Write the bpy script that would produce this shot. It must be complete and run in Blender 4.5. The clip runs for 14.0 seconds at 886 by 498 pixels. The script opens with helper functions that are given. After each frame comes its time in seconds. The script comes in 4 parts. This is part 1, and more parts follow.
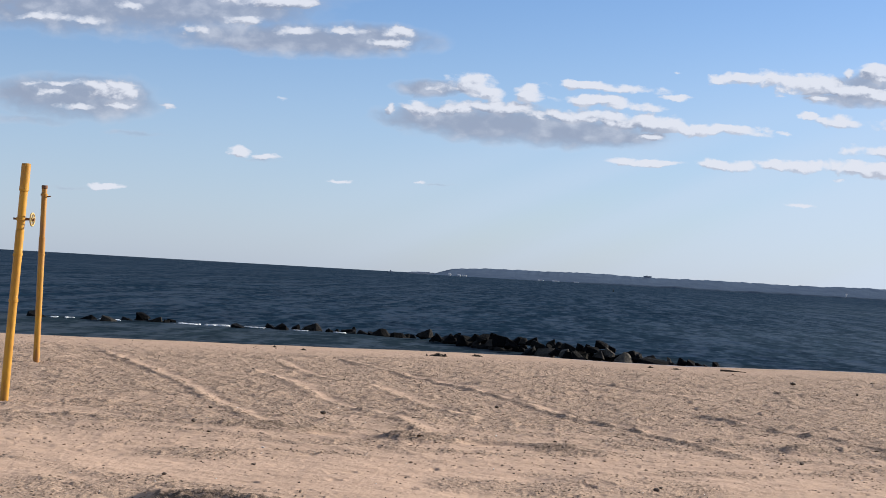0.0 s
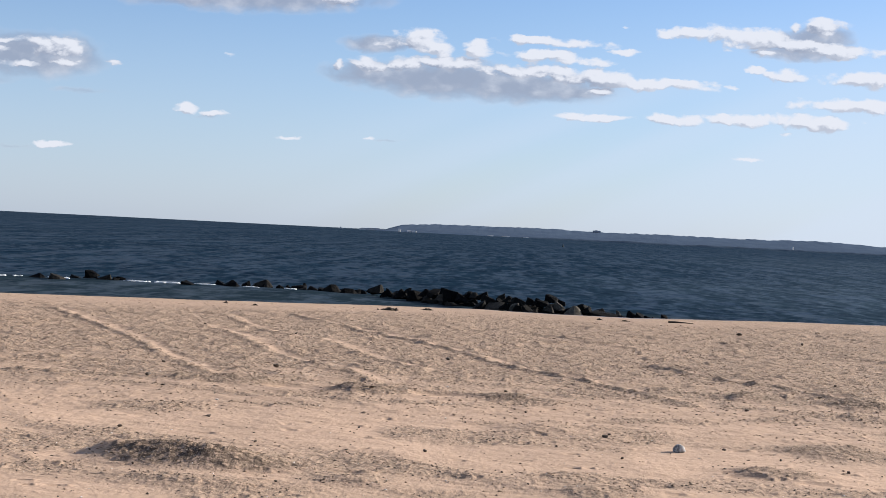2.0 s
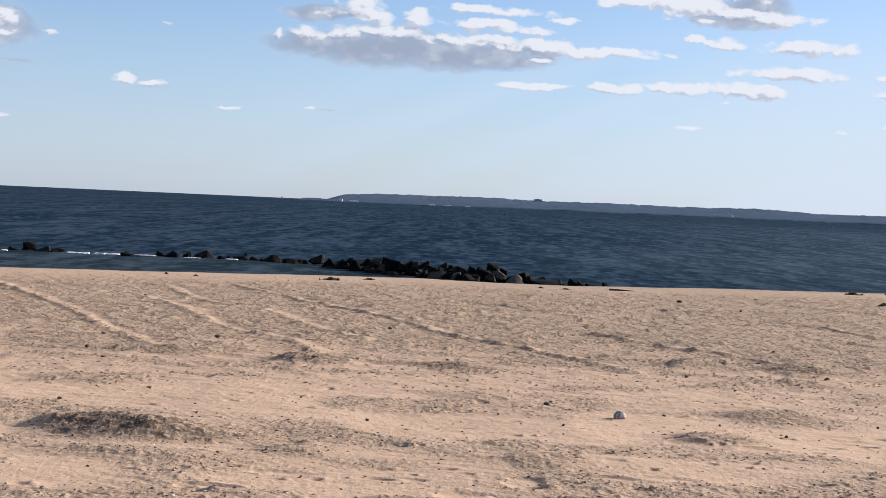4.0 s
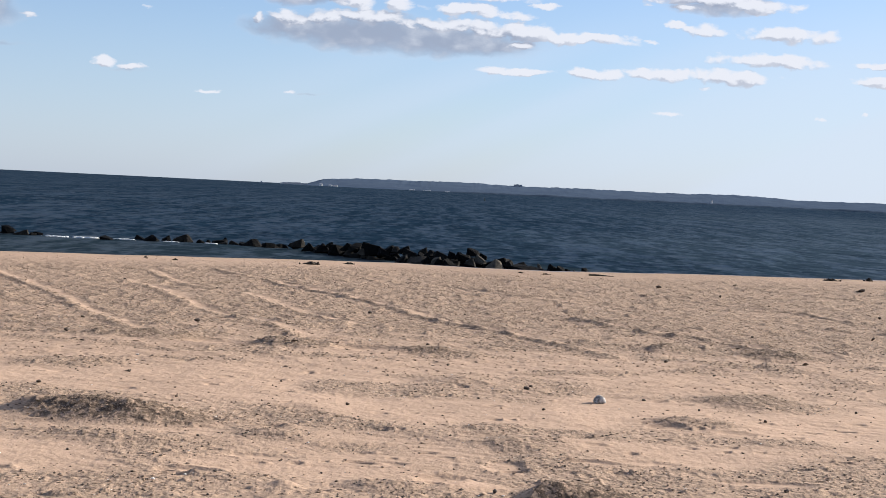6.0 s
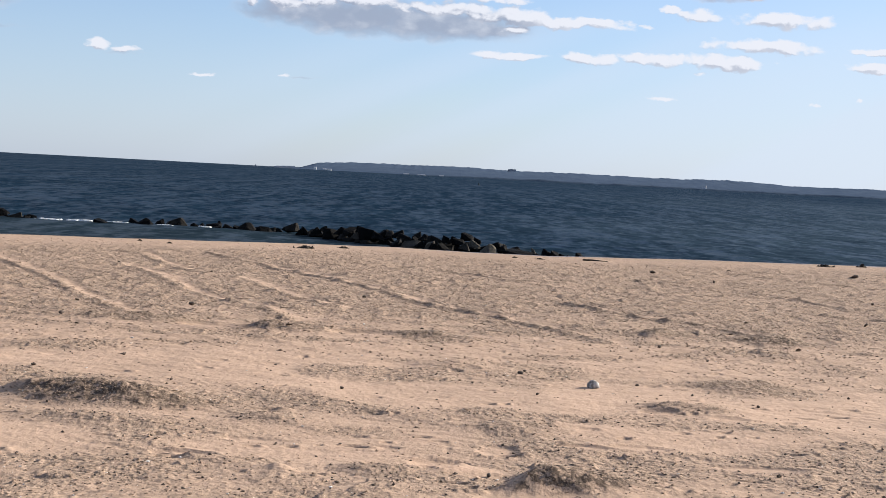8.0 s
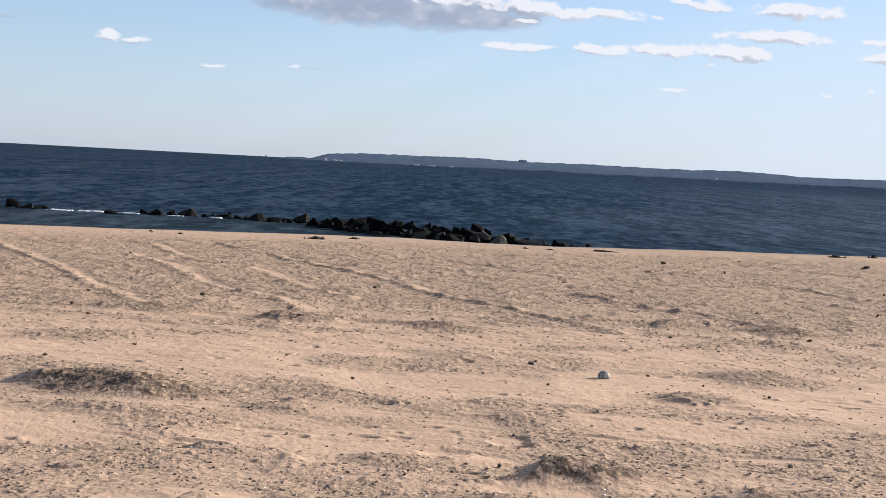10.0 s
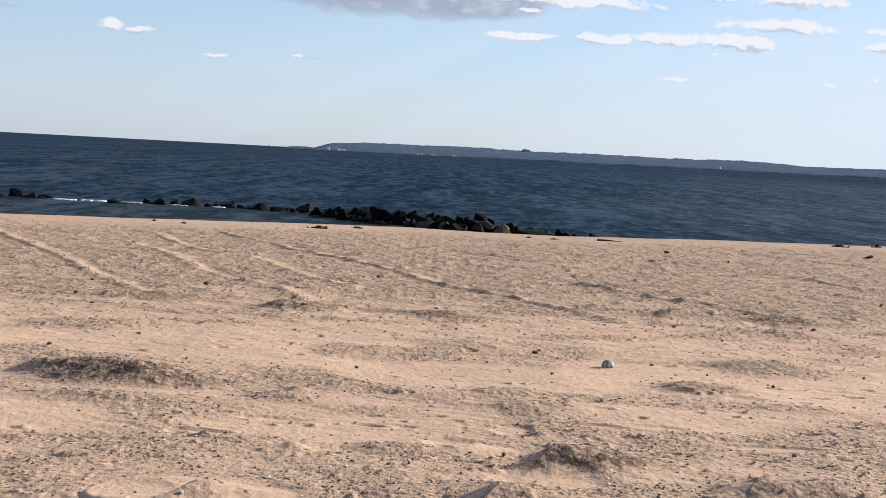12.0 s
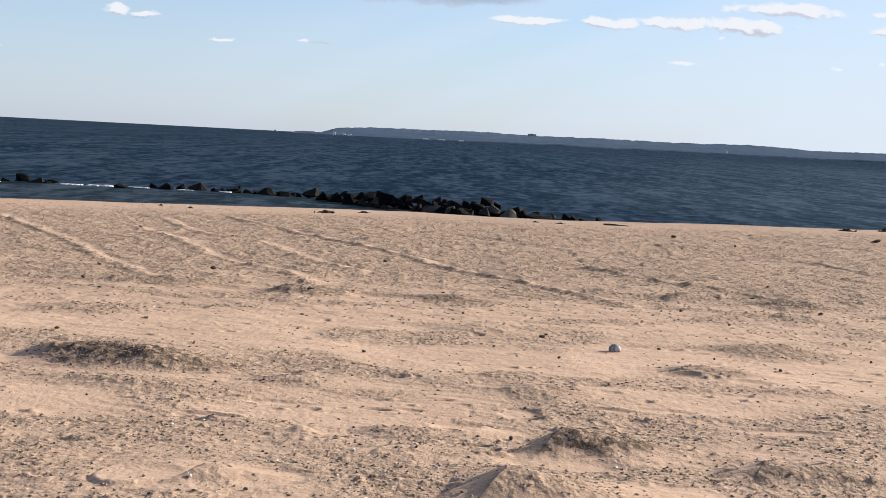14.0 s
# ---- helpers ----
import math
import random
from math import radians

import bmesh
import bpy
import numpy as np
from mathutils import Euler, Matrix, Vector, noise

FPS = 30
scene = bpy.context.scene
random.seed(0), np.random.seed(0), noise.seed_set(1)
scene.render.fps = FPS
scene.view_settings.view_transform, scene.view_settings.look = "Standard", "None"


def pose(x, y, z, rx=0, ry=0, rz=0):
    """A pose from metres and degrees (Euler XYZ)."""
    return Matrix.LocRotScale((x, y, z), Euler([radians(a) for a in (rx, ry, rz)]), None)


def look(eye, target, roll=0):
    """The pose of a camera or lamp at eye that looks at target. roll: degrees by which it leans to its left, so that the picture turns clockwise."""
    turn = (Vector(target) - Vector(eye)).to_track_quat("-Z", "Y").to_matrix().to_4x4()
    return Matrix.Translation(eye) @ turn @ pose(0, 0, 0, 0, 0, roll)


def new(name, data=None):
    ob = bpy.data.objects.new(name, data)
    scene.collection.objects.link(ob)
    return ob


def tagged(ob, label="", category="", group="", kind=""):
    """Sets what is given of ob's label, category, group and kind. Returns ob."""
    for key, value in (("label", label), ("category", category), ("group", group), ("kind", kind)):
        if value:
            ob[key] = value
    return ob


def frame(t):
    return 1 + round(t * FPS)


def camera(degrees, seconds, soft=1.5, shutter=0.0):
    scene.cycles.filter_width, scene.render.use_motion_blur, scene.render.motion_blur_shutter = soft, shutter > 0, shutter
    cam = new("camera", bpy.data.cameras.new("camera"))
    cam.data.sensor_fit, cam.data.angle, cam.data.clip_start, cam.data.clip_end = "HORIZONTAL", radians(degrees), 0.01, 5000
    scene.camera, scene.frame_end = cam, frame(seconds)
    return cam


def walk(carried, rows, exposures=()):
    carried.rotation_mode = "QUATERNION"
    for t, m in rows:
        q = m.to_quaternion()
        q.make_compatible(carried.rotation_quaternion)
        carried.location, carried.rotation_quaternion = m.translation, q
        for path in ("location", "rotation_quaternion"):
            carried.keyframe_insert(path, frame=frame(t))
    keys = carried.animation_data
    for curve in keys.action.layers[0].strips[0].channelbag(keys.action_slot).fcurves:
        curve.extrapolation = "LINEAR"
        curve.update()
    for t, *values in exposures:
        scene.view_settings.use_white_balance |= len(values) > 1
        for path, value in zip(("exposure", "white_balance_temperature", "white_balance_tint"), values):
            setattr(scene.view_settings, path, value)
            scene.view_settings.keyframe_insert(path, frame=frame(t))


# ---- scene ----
# ---------------------------------------------------------------- camera
cam = camera(32.62, 14.0, soft=0.75)
walk(cam, [
    (0, pose(0.003, 0.155, 1.632, 90.914, -3.25, 4.555)),
    (0.5, pose(0.024, -0.018, 1.627, 90.764, -3.209, 4.554)),
    (1, pose(0.011, -0.013, 1.618, 90.45, -3.036, 4.124)),
    (1.5, pose(0.004, -0.007, 1.611, 89.949, -2.928, 3.476)),
    (2, pose(0.005, -0.001, 1.602, 89.345, -2.858, 2.658)),
    (2.5, pose(0.019, -0.006, 1.602, 88.893, -2.873, 1.901)),
    (3, pose(0.015, 0.002, 1.601, 88.634, -2.77, 1.244)),
    (5.5, pose(0.009, 0, 1.597, 87.892, -2.61, -0.099)),
    (6, pose(0.004, 0.002, 1.594, 87.758, -2.778, -0.309)),
    (6.5, pose(0.002, -0.003, 1.593, 87.634, -2.907, -0.47)),
    (7, pose(0.004, -0.006, 1.597, 87.455, -2.943, -0.55)),
    (7.5, pose(0, -0.006, 1.596, 87.3, -3.014, -0.57)),
    (8, pose(-0.002, -0.016, 1.597, 87.174, -3.019, -0.528)),
    (10.5, pose(-0.006, -0.011, 1.592, 86.743, -3.038, -0.057)),
    (11, pose(-0.013, -0.014, 1.595, 86.666, -3.076, -0.019)),
    (11.5, pose(-0.011, -0.011, 1.592, 86.54, -3.062, -0.014)),
    (12, pose(-0.011, -0.012, 1.59, 86.406, -2.997, -0.021)),
    (12.5, pose(-0.012, -0.011, 1.592, 86.235, -2.981, -0.026)),
    (13, pose(-0.012, -0.001, 1.588, 86.053, -2.941, 0.004)),
    (13.5, pose(-0.016, -0.012, 1.585, 85.913, -2.94, 0.086)),
    (14, pose(-0.016, -0.009, 1.585, 85.816, -2.937, 0.215)),
], exposures=[(0.0, 0.88, 6000, 10), (1.0, 0.93, 6040, 10), (2.0, 0.97, 6060, 10), (3.0, 0.98, 6080, 10), (7.0, 1.02, 6120, 10), (10.5, 1.06, 6180, 10), (14.0, 1.08, 6260, 10)])

# ---------------------------------------------------------------- sky and sun
SUN_EL, SUN_AZ = 22.0, 62.0      # degrees above the horizon; from +y towards +x
HEADING = Vector((math.sin(radians(SUN_AZ)) * math.cos(radians(SUN_EL)),
                  math.cos(radians(SUN_AZ)) * math.cos(radians(SUN_EL)),
                  math.sin(radians(SUN_EL))))
sun_data = bpy.data.lights.new("sun", "SUN")
sun_data.energy, sun_data.angle, sun_data.color = 5.0, radians(0.53), (1.0, 0.86, 0.70)
sun = new("sun", sun_data)
sun.matrix_world = look(HEADING * 100, (0, 0, 0))

# Clouds: tan of azimuth, tan of height, half width, half height, density
HIGH_PUFFS = [(-0.3404, 0.1574, 0.0224, 0.0034, 0.8), (-0.2055, 0.1751, 0.0317, 0.0049, 1), (-0.1219, 0.1506, 0.0157, 0.0037, 1), (-0.1197, 0.1575, 0.0127, 0.0049, 0.9), (-0.1851, 0.1562, 0.0224, 0.0030, 0.6), (-0.1566, 0.1582, 0.0187, 0.0030, 0.7), (-0.2258, 0.1612, 0.0224, 0.0045, 0.5), (-0.2583, 0.1545, 0.0149, 0.0052, 0.35), (-0.3019, 0.1679, 0.0187, 0.0037, 0.4), (-0.3680, 0.1582, 0.0149, 0.0034, 0.5), (-0.2759, 0.1889, 0.0448, 0.0112, 0.8)]
HIGH_BASES = [(-0.3488, 0.1667, 0.0560, 0.0112, 1), (-0.2787, 0.1704, 0.0709, 0.0119, 1), (-0.2244, 0.1704, 0.0336, 0.0082, 0.9), (-0.2387, 0.1515, 0.0411, 0.0075, 0.55), (-0.1810, 0.1510, 0.0523, 0.0063, 1), (-0.2192, 0.1470, 0.0224, 0.0037, 0.8), (-0.1391, 0.1529, 0.0317, 0.0063, 1), (-0.3346, 0.1904, 0.1120, 0.0187, 1)]
LEFT_PUFFS = [(-0.3129, 0.1114, 0.0172, 0.0067, 1), (-0.3079, 0.1071, 0.0134, 0.0034, 1), (-0.3367, 0.0984, 0.0134, 0.0030, 0.95), (-0.3048, 0.1003, 0.0127, 0.0034, 0.95), (-0.3522, 0.1069, 0.0112, 0.0034, 0.6), (-0.3456, 0.1145, 0.0157, 0.0022, 0.7), (-0.3240, 0.1147, 0.0090, 0.0022, 0.7), (-0.2726, 0.1026, 0.0075, 0.0022, 0.5), (-0.3651, 0.1121, 0.0090, 0.0022, 0.5), (-0.2221, 0.0727, 0.0071, 0.003, 1.0), (-0.2012, 0.0707, 0.0101, 0.0019, 0.8), (-0.1959, 0.1105, 0.0082, 0.0020, 0.25), (-0.312, 0.0468, 0.0131, 0.0019, 0.8), (-0.1526, 0.0577, 0.0112, 0.0014, 0.45), (-0.0996, 0.0589, 0.0049, 0.0014, 0.5), (-0.1482, 0.1116, 0.0075, 0.0017, 0.2)]
LEFT_BASES = [(-0.3352, 0.1050, 0.0392, 0.0090, 1), (-0.3706, 0.1060, 0.0179, 0.0063, 0.9), (-0.3636, 0.0883, 0.0448, 0.0037, 0.0), (-0.2889, 0.0823, 0.0336, 0.0022, 0.0), (-0.0845, 0.0578, 0.0149, 0.0011, 0.0), (-0.3373, 0.0435, 0.0224, 0.0019, 0.0), (-0.203, 0.0687, 0.0224, 0.0019, 0.0)]
MIDDLE_PUFFS = [(-0.0695, 0.1255, 0.0231, 0.0063, 1), (-0.0550, 0.1213, 0.0097, 0.0045, 1), (-0.0318, 0.1212, 0.0097, 0.0056, 1), (0.0088, 0.1291, 0.0243, 0.0026, 0.8), (0.0385, 0.1272, 0.0224, 0.0030, 0.8), (0.0682, 0.1234, 0.0168, 0.0019, 0.5), (0.0130, 0.1192, 0.0243, 0.0034, 0.85), (0.0391, 0.1164, 0.0224, 0.0030, 0.6), (-0.1198, 0.1065, 0.0049, 0.0034, 1), (-0.1017, 0.1085, 0.0127, 0.0049, 1), (-0.0799, 0.1103, 0.0119, 0.0041, 1), (-0.0556, 0.1119, 0.0149, 0.0034, 0.9), (-0.0349, 0.1098, 0.0149, 0.0045, 1), (-0.0049, 0.1083, 0.0224, 0.0041, 1), (0.0248, 0.1075, 0.0224, 0.0049, 1), (0.0545, 0.1052, 0.0224, 0.0049, 1), (0.0774, 0.1037, 0.0127, 0.0034, 1)]
MIDDLE_BASES = [(-0.0907, 0.1015, 0.0280, 0.0049, 1), (-0.0493, 0.1005, 0.0448, 0.0075, 1), (-0.0006, 0.0977, 0.0411, 0.0063, 1), (0.0328, 0.0960, 0.0205, 0.0034, 0.9), (-0.0938, 0.1221, 0.0168, 0.0034, 1), (-0.0829, 0.0966, 0.0261, 0.0037, 0.6)]
RIGHT_PUFFS = [(0.0950, 0.1372, 0.0112, 0.0026, 0.8), (0.1151, 0.1385, 0.0187, 0.0030, 0.9), (0.1289, 0.1384, 0.0168, 0.0049, 1), (0.1553, 0.1356, 0.0224, 0.0056, 1), (0.1771, 0.1326, 0.0224, 0.0049, 1), (0.1776, 0.1448, 0.0067, 0.0034, 0.9), (0.1946, 0.1448, 0.0149, 0.0049, 1), (0.2043, 0.1305, 0.0261, 0.0041, 1), (0.1593, 0.1269, 0.0224, 0.0022, 0.5), (0.0674, 0.1393, 0.0052, 0.0015, 0.3), (0.1060, 0.1036, 0.0216, 0.0030, 1), (0.1369, 0.1037, 0.0052, 0.0015, 0.8), (0.0531, 0.0970, 0.0097, 0.0030, 1)]
RIGHT_BASES = [(0.1931, 0.1381, 0.0157, 0.0045, 1), (0.1774, 0.1278, 0.0224, 0.0030, 0.8)]
SMALL_PUFFS = [(0.1532, 0.1161, 0.0067, 0.0019, 0.8), (0.1774, 0.1132, 0.0149, 0.0034, 1.0), (0.2254, 0.1128, 0.0306, 0.0045, 1.0), (0.2171, 0.095, 0.0355, 0.0037, 1.0), (0.0474, 0.0801, 0.0231, 0.0022, 1.0), (0.1013, 0.0804, 0.0175, 0.003, 1.0), (0.142, 0.0823, 0.0194, 0.0034, 1.0), (0.1901, 0.0827, 0.0291, 0.0041, 1.0), (0.1506, 0.0582, 0.0105, 0.0015, 0.8), (0.1738, 0.0752, 0.0093, 0.0015, 0.3), (0.2523, 0.0582, 0.0037, 0.0013, 0.25), (0.291, 0.0954, 0.0168, 0.0022, 1.0), (0.2898, 0.0841, 0.0142, 0.003, 1.0), (0.2502, 0.0587, 0.003, 0.0013, 0.2), (0.2806, 0.0632, 0.003, 0.0016, 0.35)]


class Nodes:
    """Short hand for building a node tree."""

    def __init__(self, tree):
        self.tree = tree
        tree.nodes.clear()

    def add(self, kind, **values):
        node = self.tree.nodes.new(kind)
        for key, value in values.items():
            setattr(node, key, value)
        return node

    def put(self, socket, value):
        if hasattr(value, "is_output"):
            self.tree.links.new(value, socket)
        else:
            socket.default_value = value

    def math(self, op, a, b=0.0, c=0.0, clamp=False):
        node = self.add("ShaderNodeMath", operation=op, use_clamp=clamp)
        for socket, value in zip(node.inputs, (a, b, c)):
            self.put(socket, value)
        return node.outputs[0]

    def vector(self, op, a, b=(0, 0, 0), c=(0, 0, 0)):
        node = self.add("ShaderNodeVectorMath", operation=op)
        for socket, value in zip(node.inputs, (a, b, c)):
            self.put(socket, value)
        return node.outputs["Value"] if op in ("DOT_PRODUCT", "LENGTH") else node.outputs[0]

    def step(self, value, low, high, to_low=0.0, to_high=1.0):
        node = self.add("ShaderNodeMapRange", interpolation_type="SMOOTHSTEP")
        for key, v in (("Value", value), ("From Min", low), ("From Max", high), ("To Min", to_low), ("To Max", to_high)):
            self.put(node.inputs[key], v)
        return node.outputs[0]

    def noise(self, place, scale, detail=4.0, rough=0.55, out=0):
        node = self.add("ShaderNodeTexNoise")
        self.put(node.inputs["Vector"], place)
        for key, v in (("Scale", scale), ("Detail", detail), ("Roughness", rough)):
            node.inputs[key].default_value = v
        return node.outputs[out]

    def mix(self, factor, a, b):
        node = self.add("ShaderNodeMix", data_type="RGBA")
        self.put(node.inputs[0], factor)
        self.put(node.inputs[6], a if hasattr(a, "is_output") else (*a, 1.0))
        self.put(node.inputs[7], b if hasattr(b, "is_output") else (*b, 1.0))
        return node.outputs[2]

    def bump(self, height, strength, distance, normal=None):
        node = self.add("ShaderNodeBump")
        node.inputs["Strength"].default_value, node.inputs["Distance"].default_value = strength, distance
        self.put(node.inputs["Height"], height)
        if normal:
            self.put(node.inputs["Normal"], normal)
        return node.outputs[0]


def build_world():
    world = bpy.data.worlds.new("sky")
    world.use_nodes = True
    scene.world = world
    n = Nodes(world.node_tree)
    sky = n.add("ShaderNodeTexSky", sky_type="NISHITA", sun_disc=False)
    sky.sun_elevation, sky.sun_rotation = radians(SUN_EL), radians(SUN_AZ)
    sky.altitude, sky.air_density, sky.dust_density, sky.ozone_density = 0.0, 1.0, 0.4, 2.0
    way = n.add("ShaderNodeTexCoord").outputs["Generated"]
    split = n.add("ShaderNodeSeparateXYZ")
    n.put(split.inputs[0], way)
    ahead = n.math("MAXIMUM", split.outputs[1], 0.02)
    flat = n.add("ShaderNodeCombineXYZ")
    across, up = n.math("DIVIDE", split.outputs[0], ahead), n.math("DIVIDE", split.outputs[2], ahead)
    n.put(flat.inputs[0], across)
    n.put(flat.inputs[1], up)
    plane = flat.outputs[0]
    stretched = n.vector("MULTIPLY", plane, (0.62, 1.0, 1.0))
    wobble = n.vector("SUBTRACT", n.noise(stretched, 85.0, 3.0, 0.5, 1), (0.5, 0.5, 0.5))
    curl = n.vector("SUBTRACT", n.noise(stretched, 240.0, 3.0, 0.6, 1), (0.5, 0.5, 0.5))
    warped = n.vector("MULTIPLY_ADD", curl, (0.006, 0.0036, 0.0), n.vector("MULTIPLY_ADD", wobble, (0.012, 0.0060, 0.0), plane))

    def billows(at):
        """Cauliflower domes of two sizes with finer curls."""
        total = n.math("MULTIPLY", n.math("SUBTRACT", n.noise(at, 120.0, 5.0, 0.6), 0.5), 1.5)
        for scale, share in ((80.0, 0.75), (170.0, 0.3)):
            cell = n.add("ShaderNodeTexVoronoi", feature="SMOOTH_F1", voronoi_dimensions="2D")
            n.put(cell.inputs["Vector"], at)
            cell.inputs["Scale"].default_value, cell.inputs["Smoothness"].default_value = scale, 0.35
            total = n.math("MULTIPLY_ADD", n.math("SUBTRACT", 0.40, cell.outputs["Distance"]), share, total)
        return total

    bent = n.vector("MULTIPLY_ADD", wobble, (0.006, 0.006, 0.0), stretched)
    lumps = billows(bent)
    broad = n.math("SUBTRACT", n.noise(stretched, 45.0, 3.0, 0.5), 0.5)

    def field(puffs, at, grow=1.05):
        total = None
        for x, y, w, h, weight in puffs:
            w, h = w * grow, h * grow * 1.15
            off = n.vector("MULTIPLY_ADD", at, (1 / w, 1 / h, 0), (-x / w, -y / h, 0))
            value = n.math("SUBTRACT", weight, n.math("POWER", n.vector("DOT_PRODUCT", off, off), 0.8))
            total = value if total is None else n.math("SMOOTH_MAX", total, value, 0.15)
        return total

    # the same field a little nearer to the sun tells the lit tops from the undersides
    sunward = n.vector("ADD", warped, (0.0022, 0.0036, 0.0))
    lumps_sunward = billows(n.vector("ADD", bent, (0.0011, 0.0023, 0.0)))
    puffs = HIGH_PUFFS + LEFT_PUFFS + MIDDLE_PUFFS + RIGHT_PUFFS + SMALL_PUFFS
    bright = n.math("MULTIPLY_ADD", lumps, 1.5, field(puffs, warped))
    shifted = n.math("MULTIPLY_ADD", lumps_sunward, 1.5, field(puffs, sunward))
    grey = n.math("MULTIPLY_ADD", n.math("MULTIPLY_ADD", lumps, 0.35, broad), 1.1, field(HIGH_BASES + LEFT_BASES + MIDDLE_BASES + RIGHT_BASES, warped, 1.4))
    a_bright = n.step(bright, -0.35, 0.45)
    a_grey = n.step(grey, -0.6, 0.75)
    cover = n.math("MAXIMUM", n.math("MULTIPLY", a_bright, 0.95), n.math("MULTIPLY", a_grey, 0.86))
    slope = n.math("SUBTRACT", bright, shifted)
    lit = n.step(slope, -0.5, 0.45)
    white = n.math("MULTIPLY", n.step(bright, -0.4, 0.7), lit)
    white = n.math("MAXIMUM", white, n.step(n.math("ADD", broad, n.math("MULTIPLY", lumps, 0.5)), -0.14, 0.40, 0.0, 0.5))
    base = n.step(grey, -0.75, 0.05)
    underside = n.step(slope, 0.25, -0.55, 0.0, 0.62)
    shade = n.math("MULTIPLY", n.math("MAXIMUM", base, underside), n.math("SUBTRACT", 1.0, white))
    tone = n.mix(shade, (7.6, 7.5, 7.7), (3.1, 3.4, 4.2))
    # the air is paler low over the sea, and more so towards the sun
    haze = n.step(split.outputs[2], 0.0, 0.20, 0.5, 0.0)
    haze = n.math("ADD", haze, n.math("MULTIPLY", n.step(across, -0.1, 0.45, 0.0, 0.35), n.step(split.outputs[2], 0.02, 0.24, 1.0, 0.0)), clamp=True)
    # faint shafts of light fan out from the sun behind the clouds
    fan = n.math("DIVIDE", n.math("SUBTRACT", 1.127, up), n.math("MAXIMUM", n.math("SUBTRACT", 2.6, across), 0.3))
    rays = n.add("ShaderNodeCombineXYZ")
    n.put(rays.inputs[0], fan)
    shaft = n.step(n.noise(rays.outputs[0], 34.0, 2.0, 0.5), 0.35, 0.65, -0.12, 0.12)
    shaft = n.math("MULTIPLY", shaft, n.math("MULTIPLY", n.step(up, 0.13, 0.05), n.step(across, -0.25, 0.1)))
    haze = n.math("ADD", haze, shaft, clamp=True)
    air = n.mix(haze, sky.outputs[0], (6.3, 6.5, 6.6))
    air = n.vector("MULTIPLY", air, (0.88, 0.975, 1.20))
    glare = n.math("MULTIPLY", n.step(across, -0.02, 0.36, 0.0, 0.62), n.step(split.outputs[2], 0.17, 0.01))
    air = n.mix(n.math("ADD", glare, n.math("MULTIPLY", shaft, 1.5), clamp=True), air, (6.5, 7.0, 7.4))
    # scattered warm grey cloud added out of view overhead and behind, to neutralise blue skylight
    drift = n.step(n.noise(n.vector("MULTIPLY", way, (1.0, 1.0, 2.4)), 3.2, 5.0, 0.6), 0.42, 0.6, 0.0, 0.9)
    beyond = n.math("MAXIMUM", n.step(up, 0.24, 0.5), n.step(split.outputs[1], 0.75, 0.5))
    both = n.mix(cover, air, tone)
    both = n.mix(n.math("MULTIPLY", n.math("MULTIPLY", drift, beyond), n.step(split.outputs[2], 0.02, 0.2)), both, (4.6, 4.4, 4.2))
    back = n.add("ShaderNodeBackground")
    n.put(back.inputs[0], both)
    back.inputs[1].default_value = 0.057
    out = n.add("ShaderNodeOutputWorld")
    n.put(out.inputs[0], back.outputs[0])


build_world()

# ---------------------------------------------------------------- helpers
def from_bmesh(name, bm, material, smooth=False):
    mesh = bpy.data.meshes.new(name)
    bm.to_mesh(mesh)
    bm.free()
    mesh.materials.append(material)
    if smooth:
        mesh.shade_smooth()
    return mesh


def part(name, bm, material, parent, label="", smooth=False):
    ob = new(name, from_bmesh(name, bm, material, smooth))
    ob.parent = parent
    return tagged(ob, label) if label else ob


def lattice(x, y, seed):
    """Repeatable random numbers from -1 to 1 on whole numbers."""
    h = (x.astype(np.int64) * 374761393 + y.astype(np.int64) * 668265263 + seed * 974634777) & 0x7FFFFFFF
    h = ((h ^ (h >> 13)) * 1274126177) & 0x7FFFFFFF
    return ((h ^ (h >> 16)) & 0xFFFF) / 32767.5 - 1.0


def ripple(x, y, size, seed):
    """Smooth noise of about that size in metres."""
    x, y = x / size, y / size
    x0, y0 = np.floor(x), np.floor(y)
    fx, fy = x - x0, y - y0
    fx, fy = fx * fx * (3 - 2 * fx), fy * fy * (3 - 2 * fy)
    a, b = lattice(x0, y0, seed), lattice(x0 + 1, y0, seed)
    c, d = lattice(x0, y0 + 1, seed), lattice(x0 + 1, y0 + 1, seed)
    return (a * (1 - fx) + b * fx) * (1 - fy) + (c * (1 - fx) + d * fx) * fy


def ease(v, low, high):
    t = np.clip((v - low) / (high - low), 0, 1)
    return t * t * (3 - 2 * t)


def sheet(name, xs, ys, zs, material):
    """A mesh from a net of points: xs, ys, zs of one shape (rows, columns)."""
    rows, cols = xs.shape
    mesh = bpy.data.meshes.new(name)
    i = np.arange(rows * cols).reshape(rows, cols)
    quads = np.stack([i[:-1, :-1], i[:-1, 1:], i[1:, 1:], i[1:, :-1]], -1).reshape(-1, 4)
    mesh.vertices.add(rows * cols)
    mesh.vertices.foreach_set("co", np.stack([xs, ys, zs], -1).astype(np.float32).ravel())
    mesh.loops.add(quads.size)
    mesh.loops.foreach_set("vertex_index", quads.ravel().astype(np.int32))
    mesh.polygons.add(len(quads))
    mesh.polygons.foreach_set("loop_start", np.arange(0, quads.size, 4, dtype=np.int32))
    mesh.update(calc_edges=True)
    mesh.validate()
    mesh.materials.append(material)
    mesh.shade_smooth()
    return mesh


